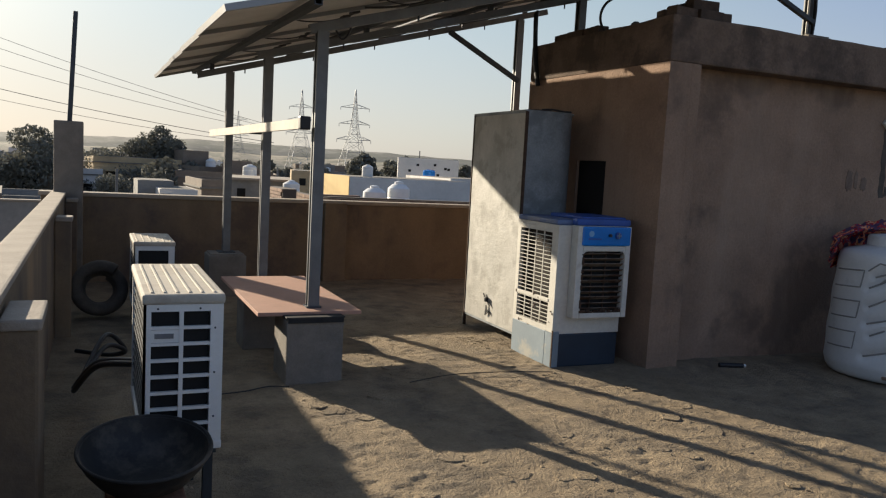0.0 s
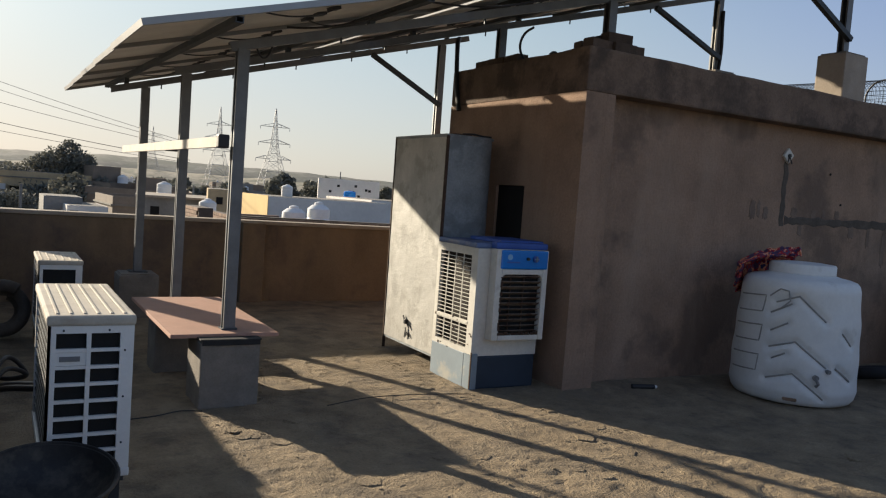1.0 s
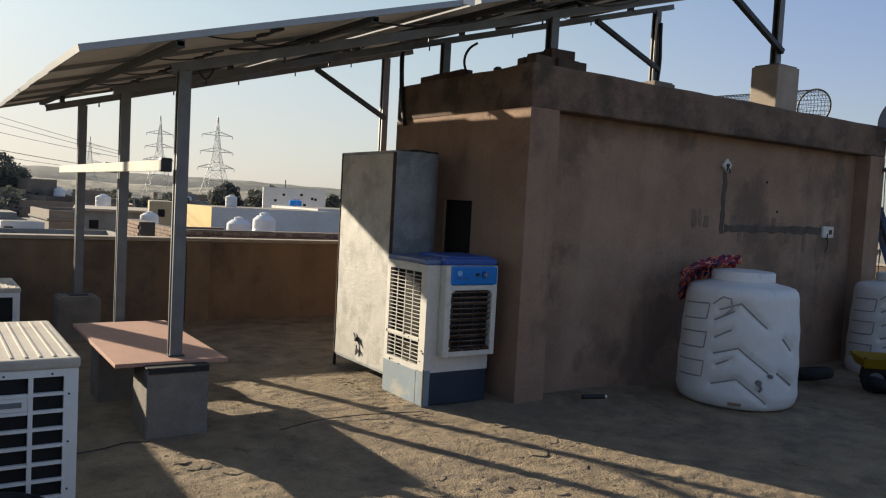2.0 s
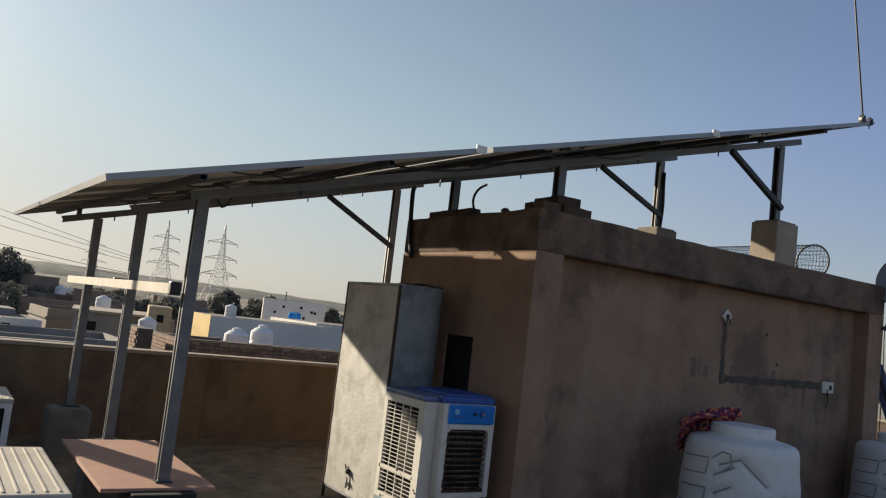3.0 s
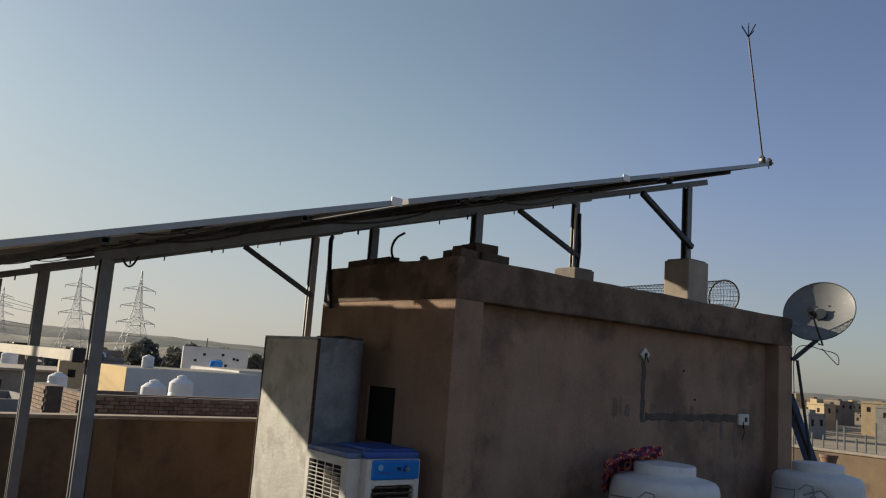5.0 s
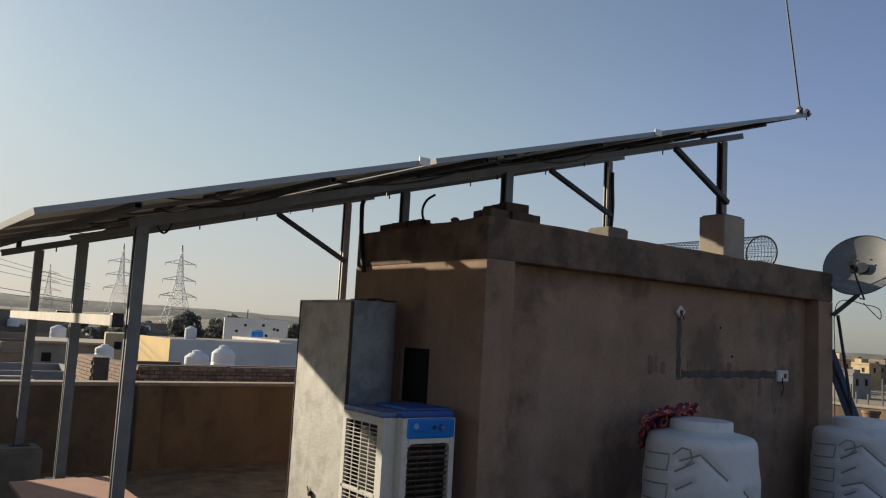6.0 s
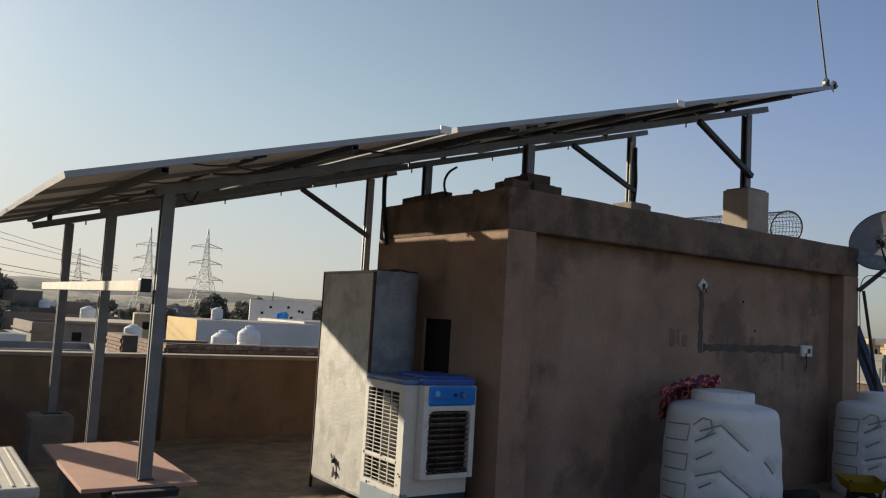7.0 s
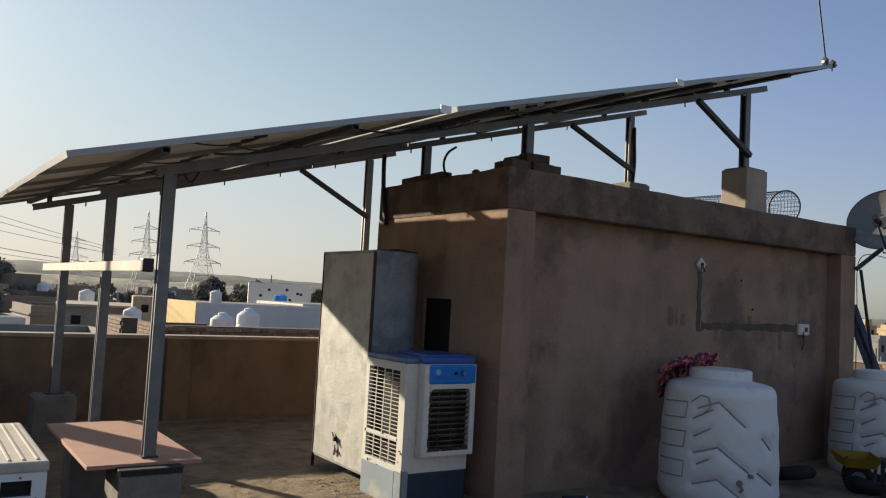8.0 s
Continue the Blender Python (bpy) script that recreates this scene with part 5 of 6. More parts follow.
def build_dish():
    d = thing("satellite_dish", "grey satellite dish on a bracket at the room corner", "satellite dish")
    c, n = Vector((5.2, -0.25, 2.68)), Vector((-0.86, -0.16, 0.42)).normalized()
    rot = Matrix.Translation(c) @ n.to_track_quat("Z", "Y").to_matrix().to_4x4()
    bm = bmesh.new()
    R = 0.385
    prof = [(max(0.001, R * k / 10), 0.1 * (k / 10) ** 2 - 0.06) for k in range(11)] + [(R + 0.008, 0.045), (R + 0.004, 0.034)] + [(max(0.001, R * k / 10), 0.1 * (k / 10) ** 2 - 0.068) for k in range(10, -1, -1)]
    lathe(bm, prof, seg=56)
    part("reflector", bm, DISH, d, "dusty grey reflector", smooth=True, at=rot)
    bm = bmesh.new(); rope(bm, [(R * 1.01 * math.cos(2 * math.pi * k / 56), R * 1.01 * math.sin(2 * math.pi * k / 56), 0.04) for k in range(57)], 0.006, 6)
    part("rim", bm, STEEL_DARK, d, "dark rim", at=rot)
    low = c + Vector((-0.25, -0.1, -0.42))
    head = c + n * 0.4 + Vector((0.03, 0.0, -0.2))
    bm = bmesh.new(); rope(bm, [c + Vector((-0.02, 0.0, -0.36)), low + Vector((0.12, 0, 0.04)), head], 0.011)
    part("feed_arm", bm, STEEL_DARK, d, "feed arm")
    bm = bmesh.new(); tube(bm, head - n * 0.05, head + n * 0.06, 0.03, 12); tube(bm, head - n * 0.09, head - n * 0.05, 0.045, 14)
    part("receiver", bm, BLACK, d, "dark receiver head")
    bm = bmesh.new(); bar(bm, (5.03, -0.02, 2.12), (5.22, -0.2, 2.36), 0.045, 0.045); bar(bm, (5.22, -0.2, 2.34), tuple(c - n * 0.05), 0.045, 0.045)
    part("bracket", bm, STEEL_DARK, d, "steel bracket")
    bm = bmesh.new(); tube(bm, tuple(c - n * 0.02), tuple(c - n * 0.12), 0.07, 12)
    part("mount", bm, STEEL_DARK, d)
    bm = bmesh.new(); rope(bm, smooth_path([low + Vector((0.1, 0, 0)), low + Vector((0.25, -0.05, -0.12)), low + Vector((0.38, -0.05, -0.16)), low + Vector((0.36, -0.05, -0.06)), low + Vector((0.2, 0, -0.02)), (5.1, -0.03, 2.25), (5.075, -0.02, 1.6), (5.075, -0.02, 0.6)]), 0.005, 6)
    part("cable", bm, BLACK, d, "looped black cable")
    for a in (0.3, 1.0, 2.2):
        bm = bmesh.new(); tube(bm, (0.14 * math.cos(a), 0.14 * math.sin(a), -0.06), (0.14 * math.cos(a), 0.14 * math.sin(a), -0.04), 0.01, 8)
        part("bolt", bm, STEEL_DARK, d, at=rot)
    pole = thing("steel_pole", "long thin steel pole leaning on the room corner", "pole")
    bm = bmesh.new(); tube(bm, (5.73, -0.03, 0.0), (5.08, -0.05, 2.12), 0.018, 8)
    part("tube", bm, STEEL_DARK, pole)
    old = thing("old_panel", "old blue panel leaning in a steel frame", "solar panel")
    lo, hi = Vector((6.5, 0.15, 0.0)), Vector((5.74, 0.42, 1.72))
    bm = bmesh.new(); bar(bm, lo, hi, 0.03, 0.15, up=(0.5, -0.8, 0.2), bevel=0.003)
    part("sheet", bm, OLD_PV, old, "faded blue sheet")
    for off in (-0.095, 0.095):
        o = Vector((0.85 * off, 0.5 * off, 0.1 * off))
        bm = bmesh.new(); bar(bm, lo + o, hi + o, 0.04, 0.04, up=(0.5, -0.8, 0.2), bevel=0.003)
        part("frame_side", bm, BLACK if off < 0 else ALU, old)
    bm = bmesh.new(); tube(bm, (6.42, 1.0, 0), (6.08, 0.75, 1.2), 0.02, 8)
    part("prop", bm, STEEL_DARK, old)
    for x, y, r, h in ((5.68, 0.55, 0.1, 1.02), (6.34, 0.2, 0.1, 1.0), (6.55, 0.35, 0.08, 0.95)):
        s = thing("pot_stack", "stack of dark clay flower pots", "pot", "stacks of pots")
        k = 0
        z = 0.0
        while z < h - 0.1:
            bm = bmesh.new()
            lathe(bm, ((r * 0.7, 0), (r, 0.13), (r * 1.12, 0.135), (r * 1.12, 0.17), (r * 0.95, 0.17)), (x + 0.006 * math.sin(k * 3), y, z), 20)
            part("pot", bm, CLAY, s, smooth=True)
            z += 0.17; k += 1


# ---- land, town and distance ----
EYE = Vector((-3.83, -4.8, 1.6))
def polar(az, d):
    return EYE.x + d * math.sin(radians(az)), EYE.y + d * math.cos(radians(az))


def house(x, y, w, d, top, material, turn=0.0, seed=0, label="flat-roofed plastered house in the town", bare=False, rim=True):
    rnd = random.Random(seed)
    h = thing("house", label, "house", "town houses", at=(x, y, 0))
    h.rotation_euler = (0, 0, radians(turn))
    part("wall", B((-w / 2, w / 2, -d / 2, d / 2, -7, top - 0.55)), material, h)
    o = 0.1 if rim else 0.0
    part("roof", B((-w / 2 - o, w / 2 + o, -d / 2 - o, d / 2 + o, top - 0.55, top - 0.45)), H_ROOF if rim else material, h, "flat cement roof")
    t = 0.15
    if not rim:
        part("upper_wall", B((-w / 2, w / 2, -d / 2, d / 2, top - 0.45, top)), material, h)
        part("roof_screed", B((-w / 2 + 0.1, w / 2 - 0.1, -d / 2 + 0.1, d / 2 - 0.1, top, top + 0.012)), H_ROOF, h, "dark cement roof top")
    else:
        part("parapet", B((-w / 2, w / 2, -d / 2, -d / 2 + t, top - 0.45, top), (-w / 2, w / 2, d / 2 - t, d / 2, top - 0.45, top), (-w / 2, -w / 2 + t, -d / 2 + t, d / 2 - t, top - 0.45, top), (w / 2 - t, w / 2, -d / 2 + t, d / 2 - t, top - 0.45, top)), material, h)
    if not bare:
        n = max(1, int(w / 2.6))
        for i in range(n):
            cx = -w / 2 + w * (i + 0.5) / n + rnd.uniform(-0.3, 0.3)
            ww, hh = rnd.uniform(0.8, 1.2), rnd.uniform(1.0, 1.4)
            part("window", B((cx - ww / 2, cx + ww / 2, -d / 2 - 0.03, -d / 2 + 0.02, top - 1.3 - hh, top - 1.3)), HOLE, h, "dark window")
            part("sunshade", B((cx - ww / 2 - 0.15, cx + ww / 2 + 0.15, -d / 2 - 0.4, -d / 2, top - 1.25, top - 1.15)), material, h)
        m = max(1, int(d / 3.5))
        for i in range(m):
            cy = -d / 2 + d * (i + 0.5) / m
            part("window", B((-w / 2 - 0.03, -w / 2 + 0.02, cy - 0.45, cy + 0.45, top - 2.6, top - 1.4)), HOLE, h, "dark window")
        if rnd.random() < 0.4:
            a, b = rnd.uniform(-w / 3, w / 6), rnd.uniform(-d / 4, d / 4)
            part("stair_head", B((a - 1.2, a + 1.2, b - 1.1, b + 1.1, top - 0.45, top + rnd.uniform(0.7, 1.5))), material, h)
    return h


def far_tank(x, y, z, r, h, label="white water tank on a neighbouring roof"):
    t = thing("water_tank", label, "water tank", "far water tanks", at=(x, y, z))
    bm = bmesh.new()
    lathe(bm, ((r * 0.95, 0), (r, 0.05 * h), (r * 1.0, 0.3 * h), (r * 0.96, 0.32 * h), (r, 0.36 * h), (r, 0.6 * h), (r * 0.96, 0.62 * h), (r, 0.66 * h), (r * 0.98, 0.84 * h), (r * 0.6, 0.94 * h), (r * 0.4, 0.95 * h)), seg=28)
    part("body", bm, TANKFAR, t, smooth=True)
    bm = bmesh.new(); lathe(bm, ((r * 0.4, 0.95 * h), (r * 0.4, h), (r * 0.1, 1.03 * h)), seg=20)
    part("lid", bm, TANKFAR, t, smooth=True)
    return t


def tree(x, y, top, width, base=-7.0, seed=0, leaf=0.3, n=2600, label="grey-green tree behind the houses with haze in its leaf colour"):
    rnd = random.Random(seed)
    t = thing("tree", label, "tree", "trees in the town", at=(x, y, base))
    H = top - base
    bm = bmesh.new()
    tube(bm, (0, 0, 0), (0.1, 0, H * 0.45), 0.28, 9, 0.18)
    lobes = []
    for k in range(9):
        a = rnd.uniform(0, 2 * math.pi)
        rr = width * 0.5 * rnd.uniform(0.2, 0.8)
        c = Vector((rr * math.cos(a), rr * math.sin(a), H * rnd.uniform(0.55, 0.84)))
        lobes.append((c, width * rnd.uniform(0.16, 0.3), H * rnd.uniform(0.09, 0.15)))
        tube(bm, (0.05, 0, H * rnd.uniform(0.3, 0.45)), c, 0.12, 6, 0.03)
    lobes.append((Vector((width * 0.08, 0, H * 0.9)), width * 0.2, H * 0.1))
    part("trunk", bm, BARK, t)
    co, fa = [], []
    for i in range(n):
        c, r, hz = lobes[rnd.randrange(len(lobes))]
        v = Vector((rnd.gauss(0, 1), rnd.gauss(0, 1), rnd.gauss(0, 1)))
        v = v.normalized() * rnd.uniform(0.35, 1.08) ** 0.6
        q = c + Vector((v.x * r, v.y * r, v.z * hz))
        u = Vector((rnd.gauss(0, 1), rnd.gauss(0, 1), rnd.gauss(0, 1))).normalized()
        w = u.cross(Vector((rnd.gauss(0, 1), rnd.gauss(0, 1), rnd.gauss(0, 1)))).normalized()
        s = leaf * rnd.uniform(0.5, 1.3)
        b = len(co)
        co += [q + u * s, q + w * s * 0.5, q - u * s, q - w * s * 0.5]
        fa.append((b, b + 1, b + 2, b + 3))
    me = bpy.data.meshes.new("crown"); me.from_pydata([tuple(c) for c in co], [], fa); me.materials.append(LEAF)
    ob = new("crown", me); ob.parent = t; tagged(ob, "foliage greyed for haze", kind="stuff")
    return t


def pylon(x, y, base, top, width, arms, seed=0):
    p = thing("pylon", "grey lattice power pylon on the plain", "pylon", "power pylons")
    bm = bmesh.new()
    H = top - base
    def half(z):
        f = (z - base) / H
        return width * ((1 - f / 0.62) * 0.5 + 0.11 if f < 0.62 else 0.11 * (1 - (f - 0.62) / 0.40) + 0.004)
    lv = [base + H * f for f in (0, 0.14, 0.27, 0.38, 0.48, 0.56, 0.63, 0.7, 0.77, 0.84, 0.91, 1.0)]
    r = H * 0.002
    for a, b in zip(lv, lv[1:]):
        ha, hb = half(a), half(b)
        ca = [(x - ha, y - ha, a), (x + ha, y - ha, a), (x + ha, y + ha, a), (x - ha, y + ha, a)]
        cb = [(x - hb, y - hb, b), (x + hb, y - hb, b), (x + hb, y + hb, b), (x - hb, y + hb, b)]
        for k in range(4):
            tube(bm, ca[k], cb[k], r * 1.3, 4)
            tube(bm, ca[k], cb[(k + 1) % 4], r * 0.7, 4); tube(bm, ca[(k + 1) % 4], cb[k], r * 0.7, 4)
            tube(bm, cb[k], cb[(k + 1) % 4], r * 0.7, 4)
    part("mast", bm, PYLON, p)
    for f, s in arms:
        z = base + H * f
        hw = half(z)
        for sg in (-1, 1):
            bm = bmesh.new()
            tip = (x + sg * width * s, y, z)
            for yy in (-hw, hw):
                tube(bm, (x + sg * hw, y + yy, z), tip, r, 4); tube(bm, (x + sg * hw, y + yy, z + H * 0.035), tip, r, 4)
            for q in (0.35, 0.65):
                xx = x + sg * (hw + (width * s - hw) * q)
                tube(bm, (xx, y, z), (xx, y, z + H * 0.035 * (1 - q)), r * 0.8, 4)
            tube(bm, tip, (tip[0], tip[1], z - H * 0.03), r * 1.2, 4)
            part("cross_arm", bm, PYLON, p)


def build_land():
    bm = bmesh.new()
    bmesh.ops.create_grid(bm, x_segments=40, y_segments=40, size=4500, matrix=Matrix.Translation((0, 0, -7)))
    single("ground", bm, SAND, "dusty sandy plain reaching the horizon", "ground", kind="structure")
    # low scrub-covered ridge round the town
    def ridge(name, d, fn, material, depth, seed, a0=-75, a1=110, label="low hazy scrub-covered sand ridge"):
        bm = bmesh.new()
        n = 420
        rows = []
        for j in range(5):
            row = []
            for i in range(n + 1):
                az = a0 + (a1 - a0) * i / n
                f = (0.0, 0.55, 1.0, 0.8, 0.0)[j]
                dd = d + depth * j / 4
                x, y = polar(az, dd)
                el = fn(az) + 0.07 * noise.noise((az * 0.5, seed, 0)) + 0.05 * noise.noise((az * 2.2, seed, 1)) + 0.03 * noise.noise((az * 8, seed, 2)) * (j == 2)
                z = -7 + (1.6 + dd * math.tan(radians(el)) + 7) * f
                row.append(bm.verts.new((x, y, max(-7.2, z))))
            rows.append(row)
        for a, b in zip(rows, rows[1:]):
            for i in range(n):
                bm.faces.new((a[i], a[i + 1], b[i + 1], b[i]))
        single(name, bm, material, label, "hill", kind="structure", smooth=True)
    def crest(az):
        pts = ((-80, 0.5), (-10, 0.75), (0, 0.85), (6, 1.05), (13, 0.95), (20, 0.85), (27, 0.6), (34, 0.35), (50, 0.1), (62, 0.25), (66, 0.2), (75, -0.1), (110, 0.0))
        for (a, p), (b, q) in zip(pts, pts[1:]):
            if az <= b:
                return p + (q - p) * (az - a) / (b - a)
        return 0.0
    ridge("backdrop_ridge", 900, crest, RIDGE, 300, 3)
    ridge("near_ridge", 420, lambda az: crest(az) * 0.5 - 0.25, RIDGE_NEAR, 120, 7, label="low sandy rise with scrub and huts")


def build_neighbours():
    # long house with a yellow sunlit end wall
    h = house(11.2, 36.0, 6.6, 5.2, 0.74, H_WHITE, 0, 1, "grey-white flat-roofed house with yellow end wall", bare=True, rim=False)
    part("end_wall", B((-3.33, -3.302, -2.6, 2.6, -7, 0.78)), H_YELLOW, h, "yellow painted end wall")
    h = house(17.6, 39.5, 6.0, 7.0, 0.85, H_WHITE, 0, 2, "pale grey flat-roofed house behind others", bare=True, rim=False)
    h = house(20.3, 53.3, 4.6, 5.0, 2.06, H_WHITE, -20, 3, "white two-storey house with small openings", bare=True, rim=False)
    for a, z in ((-0.8, 1.55), (0.3, 1.15), (0.75, 0.85), (1.3, 1.35), (1.55, 1.3), (-1.4, 1.1), (0.5, 1.6)):
        part("window", B((a - 0.1, a + 0.1, -2.53, -2.49, z - 0.09, z + 0.09)), HOLE, h, "small dark opening")
    far_tank(5.98, 23.9, -0.8, 0.44, 1.39)
    far_tank(7.22, 24.6, -0.8, 0.44, 1.57)
    far_tank(9.39, 35.14, 0.752, 0.29, 0.62, "white domed water tank on a far roof")
    far_tank(3.6, 27.4, -0.27, 0.34, 0.85)
    far_tank(4.94, 44.4, 0.1, 0.42, 0.9)
    house(5.4, 47.0, 7.0, 6.0, 0.0, H_BROWN, 3, 14, "low grey house with a roof tank", bare=True)
    house(-4.6, 27.0, 5.0, 4.0, -0.75, H_BROWN, 2, 15, "low grey walled shed near the terrace", bare=True)
    t = far_tank(18.5, 48.5, 0.75, 0.45, 0.5, "bright blue water drum on a roof")
    for o in t.children:
        o.data = o.data.copy(); o.data.materials[0] = BLUE
    house(6.9, 26.0, 4.6, 6.0, -0.35, H_BROWN, 0, 5, "low brown house with roof tanks", bare=True)
    # brick-parapet house just behind the terrace
    nb = thing("brick_house", "unplastered brick house with sunlit end wall", "house")
    x0, x1, y0, y1, top = 1.95, 8.6, 16.4, 21.0, 0.44
    part("wall", B((x0 + 0.02, x1, y0 + 0.02, y1, -7, top - 0.75)), MORTAR, nb, "mortar and brick core")
    part("parapet", B((x0 + 0.02, x1, y0 + 0.02, y0 + 0.25, top - 0.75, top - 0.02), (x0 + 0.02, x0 + 0.25, y0 + 0.25, y1, top - 0.75, top - 0.02)), MORTAR, nb)
    part("far_parapet", B((x0 + 0.25, 4.4, y1 - 0.25, y1, top - 0.75, top - 0.1), (4.4, x1, y1 - 0.25, y1, top - 0.75, top - 0.18)), TOWN_BRICK, nb, "uneven brick parapet")
    part("coping", B((x0 - 0.02, x0 + 2.4, y0 - 0.02, y0 + 0.25, top, top + 0.03), (x0 + 2.4, x1 + 0.02, y0 - 0.02, y0 + 0.25, top, top + 0.018)), MORTAR, nb)
    bl, bh, j = 0.24, 0.085, 0.014
    proto = mesh_of("brick", B((-bl / 2, bl / 2, -0.03, 0.03, -bh / 2, bh / 2), bevel=0.004), TOWN_BRICK)
    def lay(xa, ya, ang, length, rows):
        for r in range(rows):
            n = int(length / (bl + j))
            for i in range(n):
                s = (i + 0.5 + 0.5 * (r % 2)) * (bl + j)
                if s > length:
                    continue
                ob = new("brick", proto); ob.parent = nb
                ob.matrix_basis = Matrix.Translation((xa + s * math.cos(ang), ya + s * math.sin(ang), top - 0.06 - r * (bh + j))) @ Matrix.Rotation(ang, 4, "Z")
    lay(x0, y0, 0.0, x1 - x0, 7)
    lay(x0, y0, math.pi / 2, 4.0, 8)
    pier = thing("brick_pier", "short sunlit brick pier on a roof", "pier")
    part("wall", B((1.02, 1.4, 17.2, 19.0, -7, 0.6)), MORTAR, pier)
    for r in range(8):
        for i in range(7):
            ob = new("brick", proto); ob.parent = pier
            ob.matrix_basis = Matrix.Translation((1.01, 17.2 + (i + 0.5 + 0.5 * (r % 2)) * 0.254, 0.55 - r * 0.099)) @ Matrix.Rotation(math.pi / 2, 4, "Z")
    w = thing("brick_wall", "low unplastered brick wall on a roof", "wall")
    part("wall", B((7.6, 12.5, 21.8, 22.0, -7, 0.05)), MORTAR, w)
    h = house(-0.25, 35.2, 1.66, 4.0, -0.2, H_WHITE, 1, 21, "small whitewashed house with dark doorways", bare=True, rim=False)
    for a, ww, z0, z1 in ((-0.55, 0.34, -1.6, -0.42), (0.15, 0.4, -0.75, -0.5), (0.5, 0.16, -1.2, -0.5)):
        part("doorway", B((a - ww / 2, a + ww / 2, -2.03, -1.99, z0, z1)), HOLE, h, "dark doorway")
    house(-1.1, 36.6, 1.6, 3.0, 0.1, H_GREY, 1, 22, "grey cement room on a low house", bare=True, rim=False)
    h = house(4.2, 37.6, 3.4, 6.0, 0.3, H_GREY, -9, 23, "long low house with a pale roof slab", bare=True, rim=False)
    part("roof_slab", B((-1.8, 1.8, -3.2, 3.1, 0.315, 0.42)), COPING, h, "pale overhanging roof slab")
    for a in (-0.9, 0.5):
        part("window", B((a - 0.2, a + 0.2, -3.03, -2.99, -0.5, -0.1)), HOLE, h, "dark window")
    low = thing("roof_wall", "low grey cement wall on a neighbouring roof", "wall")
    part("wall", B((-6.5, -0.4, 17.1, 17.3, -7, 0.06), bevel=0.01), H_GREY, low)
    part("coping", B((-6.5, -0.38, 17.06, 17.34, 0.06, 0.1), bevel=0.01), COPING, low, "pale cement coping")
    h = house(5.15, 32.2, 0.95, 3.6, 0.95, H_OCHRE, -12, 24, "cream plastered roof room with a small opening", bare=True, rim=False)
    part("window", B((-0.12, 0.16, -1.83, -1.79, 0.3, 0.62)), HOLE, h, "dark opening")
    house(-1.2, 24.0, 4.5, 6.0, -0.6, H_OCHRE, 4, 8, "ochre flat-roofed house near the terrace")
    house(0.6, 30.0, 5.0, 5.0, -0.45, H_GREY, 0, 9, "long grey flat-roofed shed", bare=True)
    house(-6.0, 36.0, 5.5, 6.0, -0.7, H_GREY, -5, 10)
    house(-9.5, 30.0, 5.0, 6.0, -0.3, H_BROWN, 5, 11)
    rnd = random.Random(12)
    mats = (H_WHITE, H_BROWN, H_OCHRE, H_GREY, H_GREY, H_BROWN, H_GREY, H_PINK, H_BROWN)
    for i in range(120):
        az, d = rnd.uniform(-16, 33), 66 + 330 * rnd.random() ** 1.2
        if 10 < az < 31 and d < 130:
            continue
        top = 1.6 + d * math.tan(radians(rnd.uniform(-1.6, -0.45) * (66 / d) ** 0.35))
        x, y = polar(az, d)
        house(x, y, rnd.uniform(4, 9), rnd.uniform(4, 8), min(top, 4.5), mats[rnd.randrange(len(mats))], rnd.uniform(-18, 18), 100 + i)
        if rnd.random() < 0.2 and az > 4:
            far_tank(x + rnd.uniform(-1.5, 1.5), y, min(top, 4.5) - 0.5, 0.45, 1.2)
    for i in range(100):
        az, d = rnd.uniform(57, 74), 190 + 380 * rnd.random()
        top = 1.6 + d * math.tan(radians(rnd.uniform(-1.15, 0.0) * (190 / d) ** 0.4))
        x, y = polar(az, d)
        house(x, y, rnd.uniform(4, 9), rnd.uniform(4, 8), top, mats[rnd.randrange(len(mats))], rnd.uniform(-15, 15), 300 + i)
    # poles of the yard seen past the room
    for i in range(16):
        az, d = 58 + 9 * i / 15 + rnd.uniform(-0.2, 0.2), rnd.uniform(55, 80)
        x, y = polar(az, d)
        p = thing("yard_pole", "thin pale pole in a yard", "pole", "yard poles")
        bm = bmesh.new(); tube(bm, (x, y, -7), (x, y, rnd.uniform(-1.6, 0.2)), 0.07, 6)
        part("shaft", bm, GALV, p)
    for az, d, top in ((1.5, 38, 0.6), (12, 52, 0.9), (-6, 44, 1.6), (22, 90, 3.2)):
        x, y = polar(az, d)
        p = thing("street_pole", "thin pale street pole between houses", "pole", "street poles")
        bm = bmesh.new(); tube(bm, (x, y, -7), (x, y, top), 0.06, 8)
        part("shaft", bm, GALV, p)
    # trees
    tree(-8.8, 65.1, 3.0, 8.5, seed=1, n=9000, leaf=0.17)
    tree(-14.5, 62.0, 2.6, 9.0, seed=2, n=9000, leaf=0.17)
    tree(-0.3, 75.1, 2.7, 8.5, seed=3, n=9000, leaf=0.17)
    tree(1.6, 74.8, 3.9, 5.4, seed=4, n=7000, leaf=0.17)
    tree(-3.0, 58.0, -0.3, 6.5, seed=14, n=6000, leaf=0.15)
    tree(33.0, 109.5, 3.0, 5.0, seed=5, leaf=0.4)
    tree(36.5, 101, 2.7, 5.5, seed=6, leaf=0.4)
    tree(41.0, 101, 2.5, 6.0, seed=7, leaf=0.4)
    tree(45.0, 99, 1.9, 5.0, seed=8, leaf=0.4)
    tree(22.6, 47.0, 1.3, 3.0, seed=9, leaf=0.2)
    tree(8.5, 82, 0.6, 5.0, seed=10)
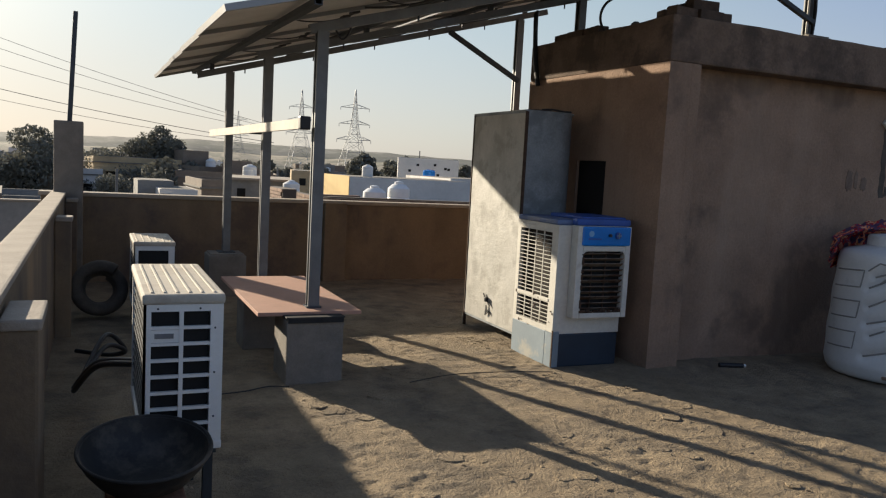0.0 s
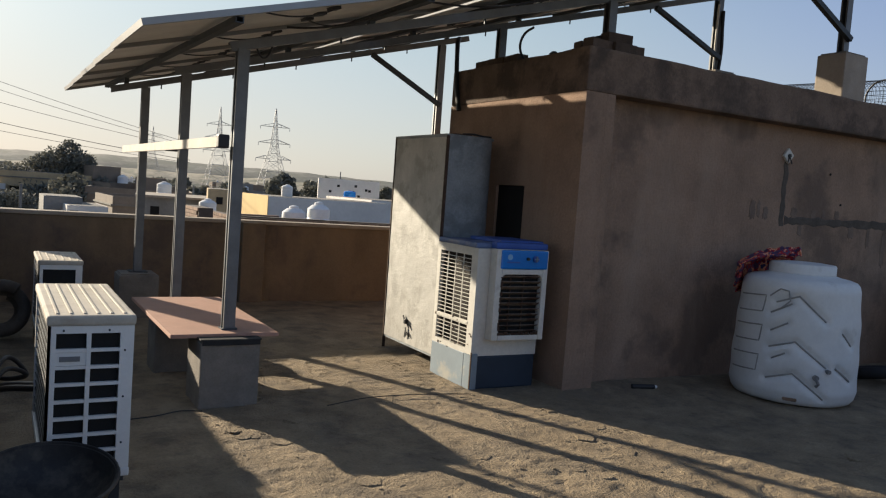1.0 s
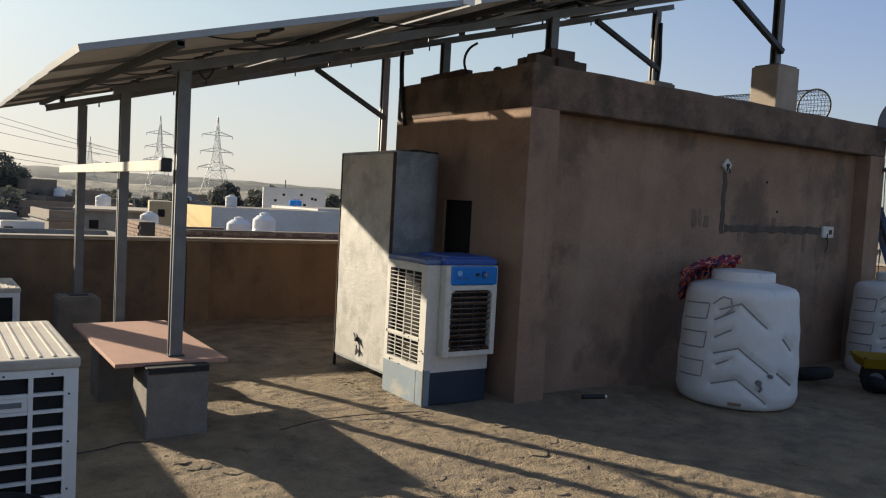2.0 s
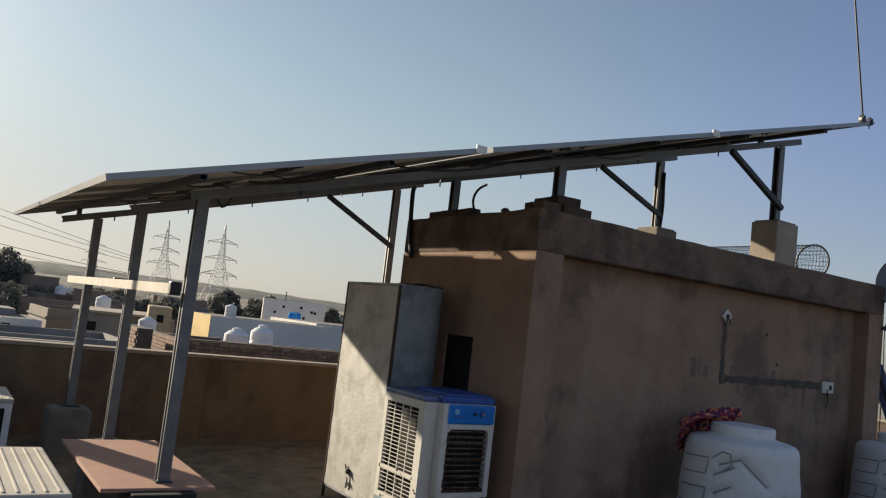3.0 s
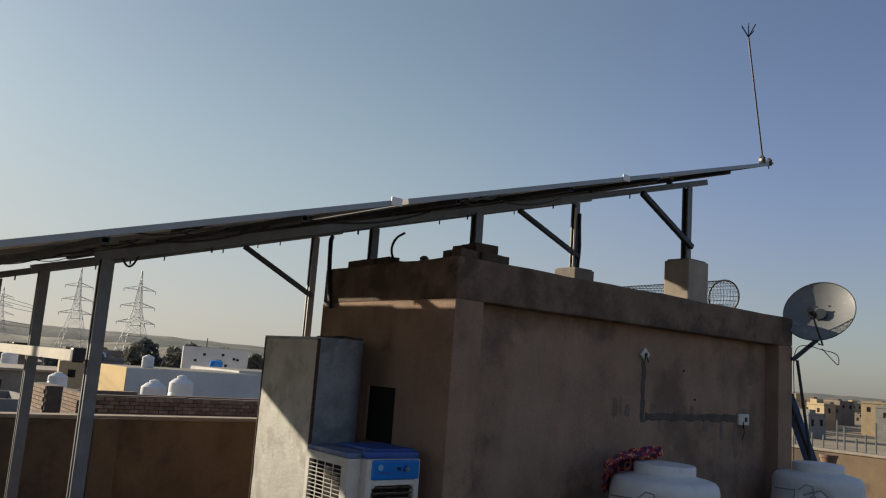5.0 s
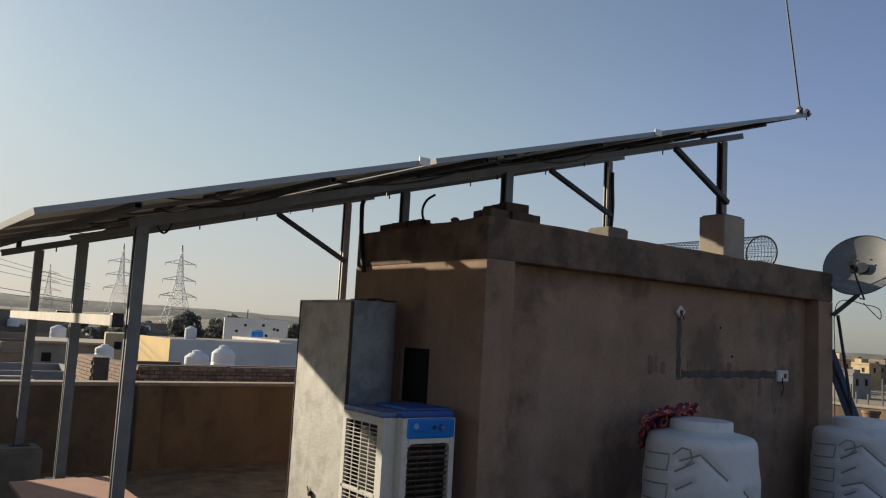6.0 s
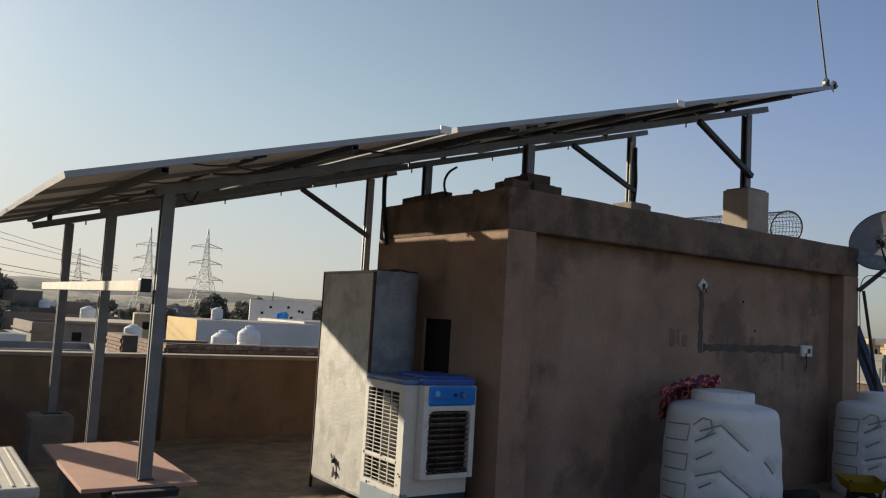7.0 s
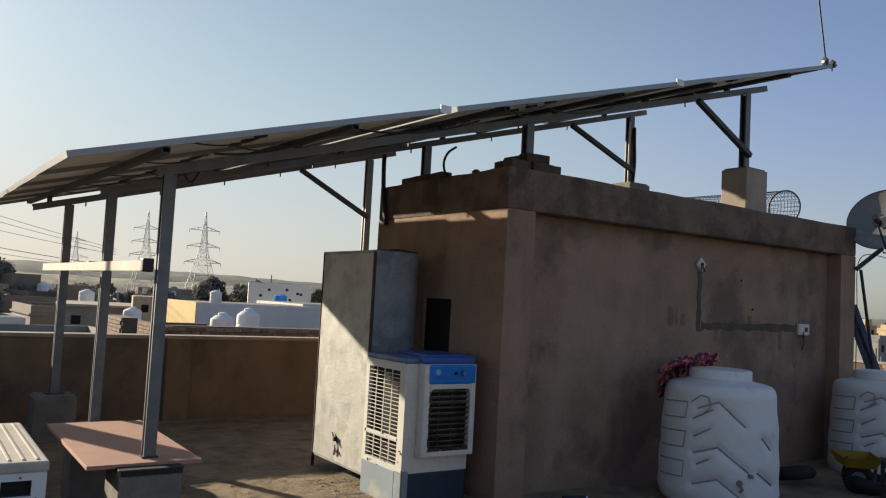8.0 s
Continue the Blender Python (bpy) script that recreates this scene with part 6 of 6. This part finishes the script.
    tree(14.0, 95, 0.4, 5.5, seed=11)
    tree(20.5, 120, 1.2, 7.0, seed=12, leaf=0.4)
    tree(27.0, 118, 1.0, 7.0, seed=13, leaf=0.4)
    rnd = random.Random(5)
    for i in range(22):
        az, d = rnd.uniform(-14, 12), rnd.uniform(62, 150)
        x, y = polar(az, d)
        tree(x, y, 1.6 + d * math.tan(radians(rnd.uniform(-1.3, -0.4))), rnd.uniform(4, 8), seed=70 + i, leaf=0.24, n=2200)
    for i in range(26):
        az, d = rnd.uniform(-14, 70), rnd.uniform(130, 330)
        x, y = polar(az, d)
        tree(x, y, 1.6 + d * math.tan(radians(rnd.uniform(-0.7, -0.1))), rnd.uniform(6, 10), seed=40 + i, leaf=0.6, n=700)
    A3 = ((0.6, 0.64), (0.73, 0.52), (0.86, 0.5))
    pylon(70.4, 234.0, -7, 24.07, 9.2, ((0.505, 0.6), (0.66, 0.54), (0.82, 0.5)))
    pylon(73.4, 316.1, -7, 29.9, 10.0, ((0.53, 0.6), (0.67, 0.55), (0.81, 0.5)))
    pylon(73.2, 469.0, -7, 28.1, 10.0, A3)
    # power lines
    def line(p0, p1, a, b, sag=0.6, r=0.014):
        p0, p1 = Vector(p0), Vector(p1)
        w = thing("power_line", "thin dark overhead power line", "power line", "overhead lines")
        bm = bmesh.new(); rope(bm, arc(p0.lerp(p1, a), p0.lerp(p1, b), sag, 24), r, 5)
        part("conductor", bm, BLACK, w)
    line((-9.6, 54.9, 8.9), (4.3, 54.7, 5.0), -0.8, 1.3)
    line((-9.6, 54.9, 7.1), (4.3, 54.7, 4.3), -0.8, 1.3)
    line((-9.6, 54.9, 5.6), (4.3, 54.7, 3.3), -0.8, 1.3, r=0.02)
    line((-9.6, 54.9, 4.9), (4.3, 54.7, 3.0), -0.8, 1.3)
    line((-9.6, 54.9, 8.2), (4.3, 54.7, 4.7), -0.8, 1.3)


build_floor()
build_parapets()
build_room()
build_wall_fittings()
build_stand()
build_panels()
build_arrester()
build_blocks()
build_mesh_roll()
build_duct()
build_cooler()
build_ac((-3.643, -1.86, 0.37), label="white outdoor air conditioner unit with ribbed top")
build_ac((-3.5, 2.0, 0.14), (0.33, 0.72, 0.56), 1, "older white outdoor unit with a dark coil")
build_basin()
build_corner_clutter()
build_tank((1.91, -0.57, -0.005), 216, "white moulded polythene water tank with muddy foot")
build_tank((4.66, -0.5, -0.05), 210, "white moulded polythene water tank beside a wheelbarrow", taps=False)
build_cloth()
build_barrow()
build_dish()
build_land()
build_neighbours()
